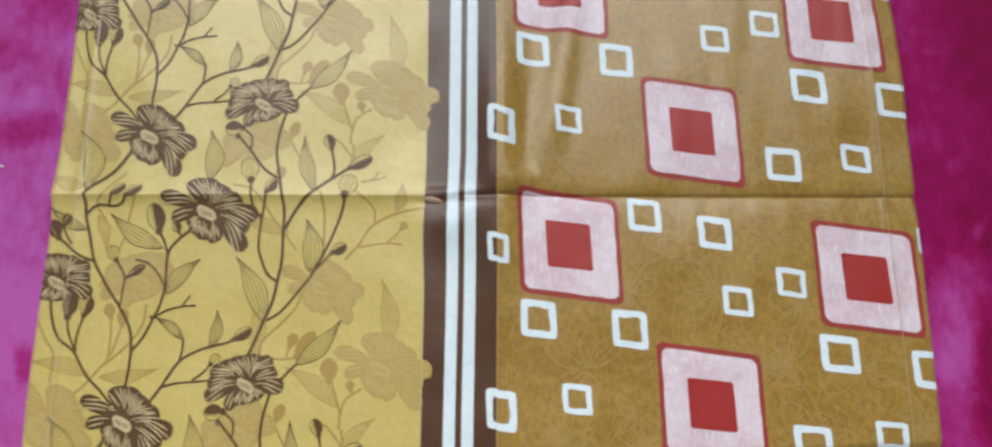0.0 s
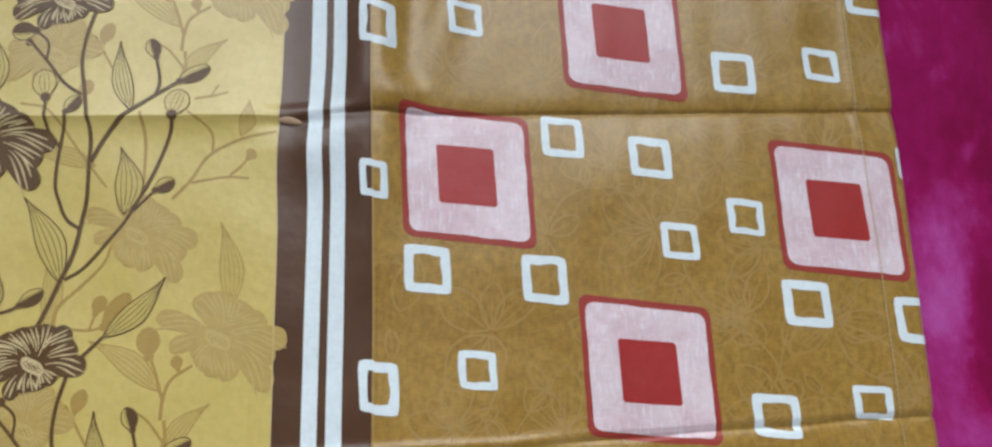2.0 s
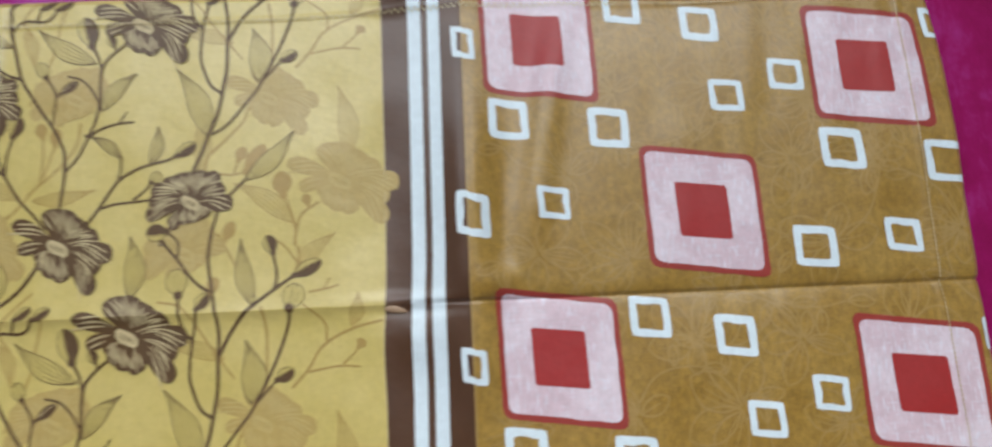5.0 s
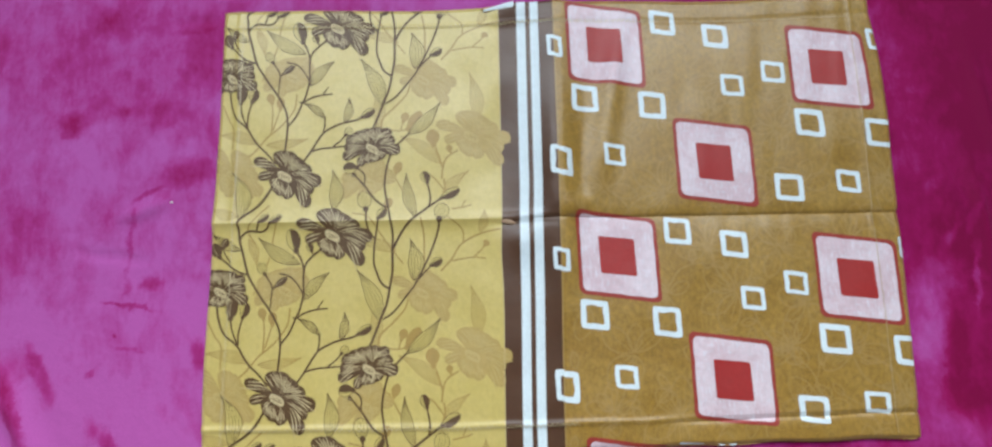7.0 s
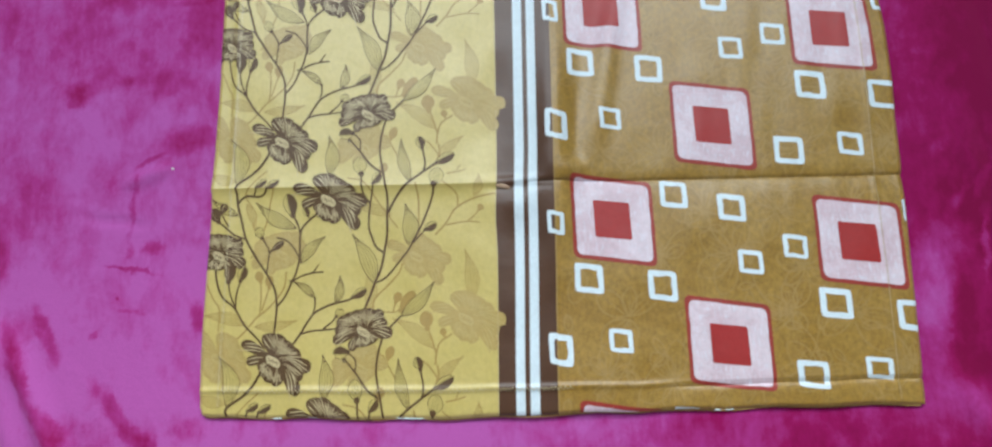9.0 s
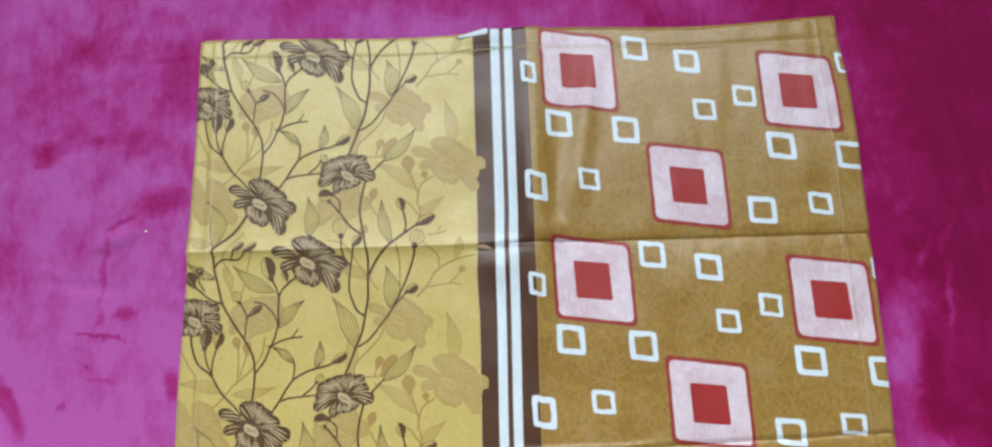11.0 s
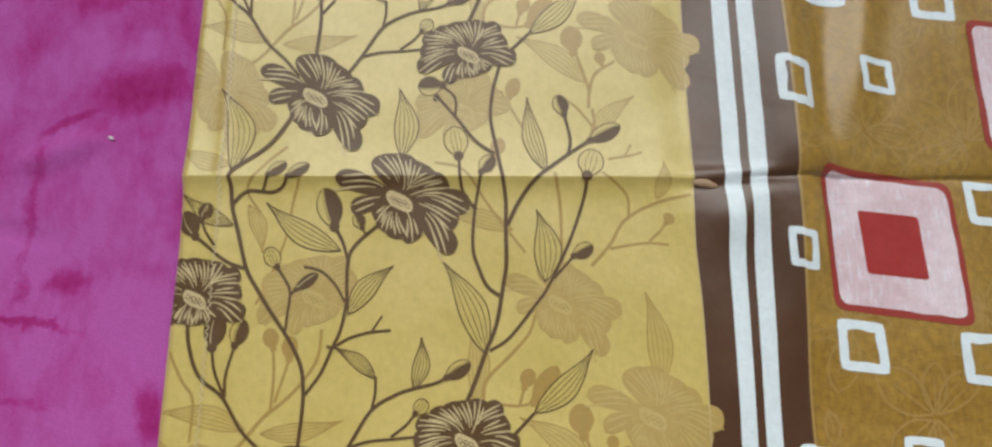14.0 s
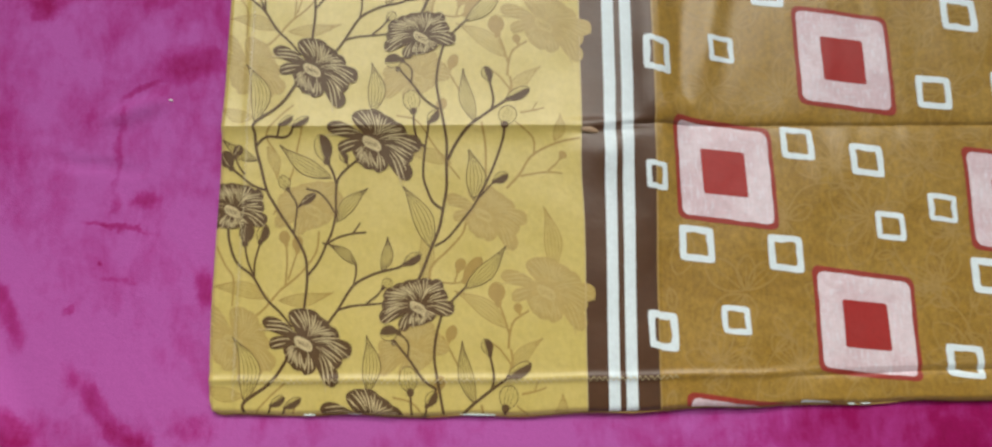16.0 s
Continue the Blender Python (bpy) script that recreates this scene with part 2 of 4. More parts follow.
    tuft = spread(nt, noise_of(nt, p, 900.0, 2.0), 0.2, 0.8, 0.93, 1.06)
    for f in (tuft,):
        mul = nt.nodes.new("ShaderNodeVectorMath")
        mul.operation = "SCALE"
        nt.links.new(col, mul.inputs[0])
        nt.links.new(f, mul.inputs["Scale"])
        col = mul.outputs[0]
    nt.links.new(col, b.inputs["Base Color"])
    b.inputs["Roughness"].default_value = 0.75
    b.inputs["Specular IOR Level"].default_value = 0.15
    b.inputs["Sheen Weight"].default_value = 0.25
    b.inputs["Sheen Roughness"].default_value = 0.35
    b.inputs["Sheen Tint"].default_value = (1.0, 0.45, 0.85, 1)
    bp = node(nt, "ShaderNodeBump", Strength=0.5, Distance=0.0006)
    nt.links.new(noise_of(nt, p, 700.0, 2.0), bp.inputs["Height"])
    big = node(nt, "ShaderNodeBump", Strength=0.4, Distance=0.006)
    nt.links.new(warp, big.inputs["Height"])
    nt.links.new(big.outputs["Normal"], bp.inputs["Normal"])
    nt.links.new(bp.outputs["Normal"], b.inputs["Normal"])
    return m


def plaster(name, colour):
    m, nt, b = mat(name)
    p = place(nt)
    tone = mixed(nt, noise_of(nt, p, 2.5, 4.0), colour, tuple(c * 0.9 for c in colour))
    nt.links.new(tone, b.inputs["Base Color"])
    b.inputs["Roughness"].default_value = 0.85
    bp = node(nt, "ShaderNodeBump", Strength=0.2, Distance=0.002)
    nt.links.new(noise_of(nt, p, 60.0, 4.0), bp.inputs["Height"])
    nt.links.new(bp.outputs["Normal"], b.inputs["Normal"])
    return m


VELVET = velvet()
WALL = plaster("wall_paint", (0.50, 0.48, 0.455))
FLOOR = plaster("floor_screed", (0.42, 0.40, 0.37))
LINT = soaked("white_lint", (0.85, 0.85, 0.85))


# ---- building helpers ----
def part(name, bm, material, parent=None, label=""):
    me = bpy.data.meshes.new(name)
    bm.to_mesh(me)
    bm.free()
    for poly in me.polygons:
        poly.use_smooth = True
    me.materials.append(material)
    ob = new(name, me)
    if parent:
        ob.parent = parent
    return tagged(ob, label)


def box(lo, hi):
    bm = bmesh.new()
    bmesh.ops.create_cube(bm, size=1.0)
    for v in bm.verts:
        v.co = [l + (c + 0.5) * (h - l) for c, l, h in zip(v.co, lo, hi)]
    return bm


def structure(name, lo, hi, material, label, category):
    ob = part(name, box(lo, hi), material)
    for poly in ob.data.polygons:
        poly.use_smooth = False
    return tagged(ob, label, category, kind="structure")


# ---- the room, closed around the bed ----
X0, X1, Y0, Y1, Z0, Z1 = -1.7, 2.3, -1.9, 1.15, -0.5, 2.4
structure("floor", (X0, Y0, Z0 - 0.1), (X1, Y1, Z0), FLOOR, "plain grey floor under the bed", "floor")
structure("ceiling", (X0, Y0, Z1), (X1, Y1, Z1 + 0.1), WALL, "plain off-white ceiling above the bed", "ceiling")
structure("wall_west", (X0 - 0.12, Y0, Z0), (X0, Y1, Z1), WALL, "plain off-white painted wall", "wall")
structure("wall_east", (X1, Y0, Z0), (X1 + 0.12, Y1, Z1), WALL, "plain off-white painted wall", "wall")
structure("wall_south", (X0, Y0 - 0.12, Z0), (X1, Y0, Z1), WALL, "plain off-white painted wall", "wall")
north = bmesh.new()
for lo, hi in (((X0, Z0), (WIN[0], Z1)), ((WIN[1], Z0), (X1, Z1)), ((WIN[0], Z0), (WIN[1], WIN[2])), ((WIN[0], WIN[3]), (WIN[1], Z1))):
    piece = box((lo[0], Y1, lo[1]), (hi[0], Y1 + 0.12, hi[1]))
    me = bpy.data.meshes.new("piece")
    piece.to_mesh(me)
    piece.free()
    north.from_mesh(me)
    bpy.data.meshes.remove(me)
wall = tagged(part("wall_north", north, WALL), "off-white painted wall with one added window opening", "wall", kind="structure")
for poly in wall.data.polygons:
    poly.use_smooth = False


# ---- the velvet bedspread ----
def bump1(d, w):
    return math.exp(-(d / w) ** 2)


def line_dist(x, y, ax, ay, bx, by):
    """Signed distance from the line a-b, and how far along it (0 to 1)."""
    dx, dy = bx - ax, by - ay
    n = math.hypot(dx, dy)
    return ((x - ax) * dy - (y - ay) * dx) / n, ((x - ax) * dx + (y - ay) * dy) / n / n


def fold(x, y, a, b, width, height):
    d, s = line_dist(x, y, *a, *b)
    ends = max(0.0, min(1.0, (s + 0.25) / 0.4)) * max(0.0, min(1.0, (1.25 - s) / 0.4))
    return height * bump1(d, width) * ends


BED_TOP = -0.0045
FOLDS = [((-0.20, 0.07), (-0.14, -0.05), 0.012, 0.006), ((-0.23, 0.10), (-0.19, -0.04), 0.010, 0.004), ((-0.13, 0.203), (-0.075, 0.196), 0.003, -0.002),
         ((0.785, 0.26), (0.80, 0.10), 0.007, 0.004), ((0.80, 0.38), (0.83, 0.17), 0.006, 0.003), ((0.755, 0.27), (0.775, 0.23), 0.004, 0.003),
         ((-0.09, 0.24), (-0.05, 0.255), 0.006, 0.003), ((0.74, 0.02), (0.79, -0.09), 0.012, 0.004), ((-0.05, 0.452), (-0.01, 0.455), 0.003, -0.002)]


def bed_height(x, y):
    z = BED_TOP + 0.0035 * noise.noise(Vector((x * 4, y * 4, 0.3))) + 0.0012 * noise.noise(Vector((x * 13, y * 13, 2.3)))
    under = max(0.0, min(1.0, 8 * min(x + 0.02, 0.72 - x, y + 0.02, 0.485 - y) + 0.3))
    z = z * (1 - under) + (BED_TOP - 0.005) * under
    return z + 1.5 * sum(fold(x, y, *f) for f in FOLDS)


def axis(lo, hi, near_lo, near_hi, fine, coarse):
    out, v = [], lo
    while v < hi - 1e-6:
        out.append(v)
        v += fine if near_lo <= v < near_hi else coarse
    return out + [hi]


def bedspread():
    xs, ys = axis(-0.9, 1.6, -0.4, 1.0, 0.005, 0.05), axis(-1.2, 1.0, -0.25, 0.75, 0.005, 0.05)
    verts, faces = [], []
    for j, y in enumerate(ys):
        for i, x in enumerate(xs):
            verts.append((x, y, bed_height(x, y)))
    nx, ny = len(xs), len(ys)
    for j in range(ny - 1):
        for i in range(nx - 1):
            faces.append((j * nx + i, j * nx + i + 1, (j + 1) * nx + i + 1, (j + 1) * nx + i))
    ring = [i for i in range(nx)] + [j * nx + nx - 1 for j in range(1, ny)] + [(ny - 1) * nx + i for i in range(nx - 2, -1, -1)] + [j * nx for j in range(ny - 2, 0, -1)]
    last = ring
    for drop, out in ((0.03, 0.02), (0.20, 0.035), (0.46, 0.03)):
        fresh = []
        for k, v in enumerate(ring):
            x, y, z = verts[v]
            sway = 0.012 * math.sin(k * 0.9) * drop / 0.46
            ox = out + sway if x >= 1.599 else (-out - sway if x <= -0.899 else 0)
            oy = out + sway if y >= 0.999 else (-out - sway if y <= -1.199 else 0)
            fresh.append(len(verts))
            verts.append((x + ox, y + oy, z - drop))
        for k in range(len(ring)):
            a, b = k, (k + 1) % len(ring)
            faces.append((last[b], last[a], fresh[a], fresh[b]))
        last = fresh
    me = bpy.data.meshes.new("bedspread")
    me.from_pydata(verts, [], faces)
    for poly in me.polygons:
        poly.use_smooth = True
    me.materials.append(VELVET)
    return tagged(new("bedspread", me), "magenta plush velvet bedspread with brushed patches of painted sheen and soft folds", "bedspread")


bedspread()
speck = bmesh.new()
bmesh.ops.create_icosphere(speck, subdivisions=2, radius=0.0011)
for v in speck.verts:
    v.co = (-0.0434 + v.co.x * 1.5 + v.co.y * 0.4, 0.2547 + v.co.y * 0.8 - v.co.x * 0.5, bed_height(-0.0434, 0.2547) + 0.0006 + v.co.z * 0.7)
tagged(part("lint_speck", speck, LINT), "tiny white speck of lint lying on the velvet", "lint")


# ---- the pillowcase: one printed cloth, laid flat; u runs across it, v up it ----
CW, CH = 0.700, 0.462
CREASE = 0.2285
BANDS = ((0.010, 0.036, 0.0010), (0.206, 0.222, 0.0010), (0.222, 0.234, 0.0005), (0.234, 0.252, 0.0010), (0.432, 0.462, 0.0015))      # finer rows where the cloth is folded or hemmed


def smooth(x, a, b):
    s = max(0.0, min(1.0, (x - a) / (b - a)))
    return s * s * (3 - 2 * s)


def crease_at(u):
    return 0.2298 - 0.0050 * u


def lie(u, v):
    """Where a place of the cloth lies on the bed."""
    x, y = u, v
    top, low = smooth(v, CH - 0.05, CH), smooth(v, 0.05, 0.0)
    y += top * (-0.004 * bump1(u - 0.22, 0.09) + 0.003 * smooth(u, 0.29, 0.325) - 0.0045 * bump1(u - 0.53, 0.09) + 0.003 * smooth(u, 0.6, 0.70))
    y += low * (-0.0035 * bump1(u - 0.22, 0.12) + 0.0050 * smooth(u, 0.30, 0.70) + 0.0008 * math.sin(u * 70))
    left, right = smooth(u, 0.03, 0.0), smooth(u, 0.66, CW)
    x += left * (0.0045 * smooth(v, 0.12, 0.45) - 0.0028 * bump1(v - 0.07, 0.07)) + right * (0.0025 * bump1(v - 0.34, 0.1) + 0.0022 * bump1(v - 0.17, 0.12) - 0.0065 * smooth(v, 0.38, CH))
    c = crease_at(u)
    x += 0.0013 * smooth(v, 0.225, 0.27) * bump1(u - 0.328, 0.02) - 0.0018 * bump1(u - 0.298, 0.014) * bump1(v - 0.195, 0.03)
    x += (-0.0024 * smooth(v, 0.20, 0.0) + 0.0006 * smooth(v, 0.25, 0.45)) * bump1(u - 0.328, 0.06)
    # a soft pleat pulls the cloth together round the crease and the seam
    z = 0.0
    d = v - c
    ridge = smooth(u, 0.36, 0.30)
    m = math.sqrt(d * d + 0.0007 ** 2)
    z += ridge * 0.0044 * math.exp(-m / (0.0062 if d < 0 else 0.024))
    z -= (1 - ridge) * 0.0034 * math.exp(-m / (0.0056 if d > 0 else 0.016))
    z -= (1 - ridge) * 0.0009 * bump1(d - 0.0006, 0.0013)
    pucker = bump1(u - 0.315, 0.03)
    z += pucker * 0.0012 * (bump1(d - 0.004, 0.004) - bump1(d + 0.004, 0.004))
    # the sewn seam stands up in a soft ridge, highest at the crease, and the band sags and puffs beside it
    stand = smooth(v, 0.10, 0.235) * (1 - 0.55 * smooth(v, 0.27, 0.44))
    z += 0.0125 * stand * bump1(u - 0.3585, 0.021 if u < 0.3585 else 0.016)
    z -= (0.0012 + 0.0042 * smooth(v, 0.205, 0.24)) * bump1(u - 0.300, 0.020) * smooth(v, 0.13, 0.19) * smooth(v, 0.40, 0.30)
    z += 0.0048 * bump1(u - 0.321, 0.013) * bump1(v - 0.205, 0.017) + 0.0030 * bump1(u - 0.335, 0.011) * bump1(v - 0.220, 0.017)
    z += 0.0050 * bump1(u - 0.377, 0.012) * bump1(v - 0.240, 0.012)
    # vertical pleat in the squares above the crease
    dd, s = line_dist(u, v, 0.412, 0.40, 0.382, 0.232)
    if v > c:
        z += 0.0044 * smooth(s, 1.05, 0.6) * smooth(s, -0.5, 0.1) * (bump1(dd + 0.010, 0.012) - 0.5 * bump1(dd - 0.008, 0.012))
    # hem tucks
    t = v - (0.0140 + 0.0180 * u)
    tuck = smooth(u, 0.44, 0.50)
    z -= tuck * (0.0018 * (smooth(t, 0.007, 0.0) if t > 0 else math.exp(t / 0.004)) + 0.0005 * bump1(t, 0.0012))
    z += (1 - tuck) * 0.0015 * bump1(v - 0.0262, 0.0030)
    z -= 0.0008 * bump1(v - 0.4385, 0.003) * smooth(u, 0.3, 0.4)
    z += 0.0006 * bump1(v - 0.4420, 0.002) * smooth(u, 0.4, 0.3)
    z += 0.0009 * bump1(u - 0.022, 0.0035) + 0.0007 * bump1(u - 0.6745, 0.0035) + 0.0006 * bump1(u - 0.357, 0.0016)
    # raised lip of the band at the far edge
    z += 0.005 * bump1(u - 0.312, 0.022) * smooth(v, CH - 0.03, CH - 0.004)
    # slow undulation and slack wrinkles
    z += 0.0011 * noise.noise(Vector((u * 11, v * 9, 4.1))) + 0.0013 * noise.noise(Vector((u * 26, v * 21, 7.7)))
    z += 0.0007 * noise.noise(Vector((u * 60, v * 16, 1.2))) * smooth(u, 0.30, 0.40)
    # blunt corners
    for cu, cv, pull in ((u, v, 0.0024), (CW - u, v, 0.0006), (u, CH - v, 0.0020), (CW - u, CH - v, 0.0012)):
        a = pull * max(0.0, 1 - cu / 0.010) * max(0.0, 1 - cv / 0.010)
        x += a if cu == u else -a
        y += a if cv == v else -a
    # round the rim down to the bed
    rim = min(u, CW - u, v, CH - v)
    z -= 0.0030 * (1 - smooth(rim, -0.001, 0.0055)) ** 2
    return x, y, z


def rows_between(lo, hi, fine_bands, coarse):
    out, v = [], lo
    while v < hi - 1e-7:
        out.append(v)
        step = next((s for a, b, s in fine_bands if a - 1e-9 <= v < b - 1e-9), None)
        nxt = v + (step or coarse)
        for a, b, s in fine_bands:
            if v < a - 1e-9 < nxt:
                nxt = a
        v = nxt
    return out + [hi]


VROWS = rows_between(0.0, CH, ((0.0, 0.006, 0.001),) + BANDS, 0.004)


def panel(u0, u1, name, material, parent, label):
    us = rows_between(u0, u1, ((0.0, 0.006, 0.001), (0.018, 0.026, 0.001), (0.694, 0.70, 0.001), (0.670, 0.684, 0.001), (0.350, 0.362, 0.001), (0.290, 0.350, 0.002)), 0.003)
    verts = [lie(u, v) for v in VROWS for u in us]
    n = len(us)
    faces = [(j * n + i, j * n + i + 1, (j + 1) * n + i + 1, (j + 1) * n + i) for j in range(len(VROWS) - 1) for i in range(n - 1)]
    me = bpy.data.meshes.new(name)
    me.from_pydata(verts, [], faces)
    for poly in me.polygons:
        poly.use_smooth = True
    me.materials.append(material)
    ob = new(name, me)
    ob.parent = parent
    return tagged(ob, label)


case = new("pillowcase")
tagged(case, "printed cotton pillowcase, yellow floral and mustard squares, creased, on velvet", "pillowcase")
panel(0.0, 0.2984, "floral_panel", YELLOW, case, "pale yellow satin cotton with brown flower print")
panel(0.2984, 0.3566, "brown_band", BROWN, case, "dark brown band with two white stripes")
panel(0.3566, CW, "mustard_panel", MUSTARD, case, "mustard cotton with red and white squares")

# the second layer of cloth, showing as a thin uneven edge
lower = bmesh.new()
inset = [[lower.verts.new(((0.004 + 0.692 * i / 140), y, BED_TOP + (0.0008, -0.0040, 0.0014)[k])) for i in range(141)] for k, y in enumerate((0.0, 0.23, 0.457))]
for k, row in enumerate(inset):
    for i, v in enumerate(row):
        edge = lie(v.co.x, 0.0 if k == 0 else (0.23 if k == 1 else CH))
        v.co.y = edge[1] + (0, 0, 0)[k] + ((-0.0012 - 0.0010 * noise.noise(Vector((i * 0.13, 3.0, 0))) if k == 0 else (0.0006 if k == 2 else 0)))
for a, b in zip(inset, inset[1:]):
    for i in range(140):
        lower.faces.new((a[i], a[i + 1], b[i + 1], b[i]))
part("back_layer", lower, BACK, case, "thin brownish edge of the back cloth")


def printed(name, verts, faces, lift, material, parent=None, label="", mesh=0.0):
    """Lays a flat figure, in metres across and up the cloth, on the cloth, cut off at its edges. Returns None where nothing is left."""
    us, vs = [p[0] for p in verts], [p[1] for p in verts]
    e = 0.0006
    if max(us) < e or min(us) > CW - e or max(vs) < e or min(vs) > CH - e:
        return None
    bm = bmesh.new()
    made = [bm.verts.new((u, v, 0)) for u, v in verts]
    for f in faces:
        try:
            bm.faces.new([made[k] for k in f])
        except ValueError:
            pass
    for co, no, out in (((e, 0, 0), (-1, 0, 0), min(us) < e), ((CW - e, 0, 0), (1, 0, 0), max(us) > CW - e),
                        ((0, e, 0), (0, -1, 0), min(vs) < e), ((0, CH - e, 0), (0, 1, 0), max(vs) > CH - e)):
        if out:
            bmesh.ops.bisect_plane(bm, geom=bm.verts[:] + bm.edges[:] + bm.faces[:], plane_co=co, plane_no=no, clear_outer=True)
    for a, b, step in BANDS:
        if max(vs) > a and min(vs) < b:
            k = a
            while k <= b:
                if min(vs) < k < max(vs):
                    bmesh.ops.bisect_plane(bm, geom=bm.verts[:] + bm.edges[:] + bm.faces[:], plane_co=(0, k, 0), plane_no=(0, 1, 0))
                k += step
    for a, b, step in ((0.017, 0.028, 0.0015), (0.350, 0.364, 0.0015), (0.670, 0.690, 0.0015)):
        if max(us) > a and min(us) < b:
            k = a
            while k <= b:
                if min(us) < k < max(us):
                    bmesh.ops.bisect_plane(bm, geom=bm.verts[:] + bm.edges[:] + bm.faces[:], plane_co=(k, 0, 0), plane_no=(1, 0, 0))
                k += step
    if mesh:
        for span, axis_no in ((us, (1, 0, 0)), (vs, (0, 1, 0))):
            k = math.ceil(min(span) / mesh) * mesh
            while k < max(span):
                bmesh.ops.bisect_plane(bm, geom=bm.verts[:] + bm.edges[:] + bm.faces[:], plane_co=(k, k, 0), plane_no=axis_no)
                k += mesh
    if not bm.faces:
        bm.free()
        return None
    for f in bm.faces:
        if f.normal.z < 0:
            f.normal_flip()
    for v in bm.verts:
        x, y, z = lie(v.co.x, v.co.y)
        v.co = (x, y, z + lift)
    return part(name, bm, material, parent or case, label)


def grid_quad(corners, step=0.004):
    """A four-cornered patch as a grid; corners anticlockwise."""
    (ax, ay), (bx, by), (cx, cy), (dx, dy) = corners
    n = max(1, round(math.hypot(bx - ax, by - ay) / step))
    m = max(1, round(math.hypot(dx - ax, dy - ay) / step))
    verts = []
    for j in range(m + 1):
        t = j / m
        for i in range(n + 1):
            s = i / n
            verts.append(((ax * (1 - s) + bx * s) * (1 - t) + (dx * (1 - s) + cx * s) * t, (ay * (1 - s) + by * s) * (1 - t) + (dy * (1 - s) + cy * s) * t))
    return verts, [(j * (n + 1) + i, j * (n + 1) + i + 1, (j + 1) * (n + 1) + i + 1, (j + 1) * (n + 1) + i) for j in range(m) for i in range(n)]


def rounded(cx, cy, w, h, r, lean, wobble=0.0, seed=0, slant=0.0):
    """A rounded, leaning rectangle as rings round its middle."""
    rim = []
    for qx, qy, a0 in ((1, 1, 0), (-1, 1, 90), (-1, -1, 180), (1, -1, 270)):
        for k in range(4):
            a = radians(a0 + 30 * k)
            rim.append((qx * (w / 2 - r) + r * math.cos(a), qy * (h / 2 - r) + r * math.sin(a)))
    full = []
    for k, (x, y) in enumerate(rim):
        nx, ny = rim[(k + 1) % len(rim)]
        n = max(1, round(math.hypot(nx - x, ny - y) / 0.005))
        full += [(x + (nx - x) * i / n, y + (ny - y) * i / n) for i in range(n)]
    full = [(x * (1 + wobble * noise.noise(Vector((x * 90, y * 90, seed)))), y * (1 + wobble * noise.noise(Vector((x * 90, y * 90, seed + 9))))) for x, y in full]
    rings = [1.0, 0.85, 0.7, 0.55, 0.4, 0.25, 0.1]
    verts = [(cx + x * s + slant * y * s, cy + y * s + lean * x * s) for s in rings for x, y in full]
    n = len(full)
    faces = [(a * n + i, a * n + (i + 1) % n, (a + 1) * n + (i + 1) % n, (a + 1) * n + i) for a in range(len(rings) - 1) for i in range(n)]
    faces.append(tuple((len(rings) - 1) * n + i for i in range(n)))
    return verts, faces


def frame_ring(cx, cy, w, h, stroke, lean, seed=0):
    """A hand-drawn square outline with blunt corners."""
    rings = [[], [], []]
    n = 12
    for k in range(4 * n):
        side, s = divmod(k, n)
        s = s / n * 2 - 1
        x, y = ((s, -1), (1, s), (-s, 1), (-1, -s))[side]
        wave = Vector((x * 0.9, y * 0.9, seed))
        jx, jy = 0.0007 * noise.noise(wave), 0.0007 * noise.noise(wave + Vector((0, 0, 5)))
        thick = stroke * (1 + 0.22 * noise.noise(wave + Vector((0, 0, 9))))
        for ring, cut, blunt in ((rings[0], 0.0, 0.11), (rings[1], thick / 2, 0.06), (rings[2], thick, 0.03)):
            corner = 1 - blunt * max(0.0, min(abs(x), abs(y)) - 0.72) / 0.28 * 0.5
            px, py = x * (w / 2 - cut) * corner + jx, y * (h / 2 - cut) * corner + jy
            ring.append((cx + px + SLANT * py, cy + py + lean * px))
    m = 4 * n
    verts = rings[0] + rings[1] + rings[2]
    faces = [(r * m + k, r * m + (k + 1) % m, (r + 1) * m + (k + 1) % m, (r + 1) * m + k) for r in range(2) for k in range(m)]
    return verts, faces


# two white stripes down the brown band
for mid, width in ((0.3208, 0.0092), (0.3348, 0.0092)):
    slant = 0.0010
    printed("white_stripe", *grid_quad(((mid - slant / 2 - width / 2, 0.0), (mid - slant / 2 + width / 2, 0.0), (mid + slant / 2 + width / 2, CH), (mid + slant / 2 - width / 2, CH)), 0.0025), 0.0003, WHITE, None, "white printed stripe")

# thin pale edge of the band, and the seam that joins it to the mustard cloth
printed("edge_line", *grid_quad(((0.2980, 0.0), (0.2987, 0.0), (0.2987, CH), (0.2980, CH)), 0.002), 0.0003, VEIN["dark"], None, "thin cream line along the band")
printed("seam", *grid_quad(((0.3560, 0.0), (0.3573, 0.0), (0.3573, CH), (0.3560, CH)), 0.002), 0.00025, MUSTARD_LINE, None, "narrow raised tan seam")

# faint line-drawn blossoms under the squares
RISE = 0.2225                                     # height of one repeat of the print


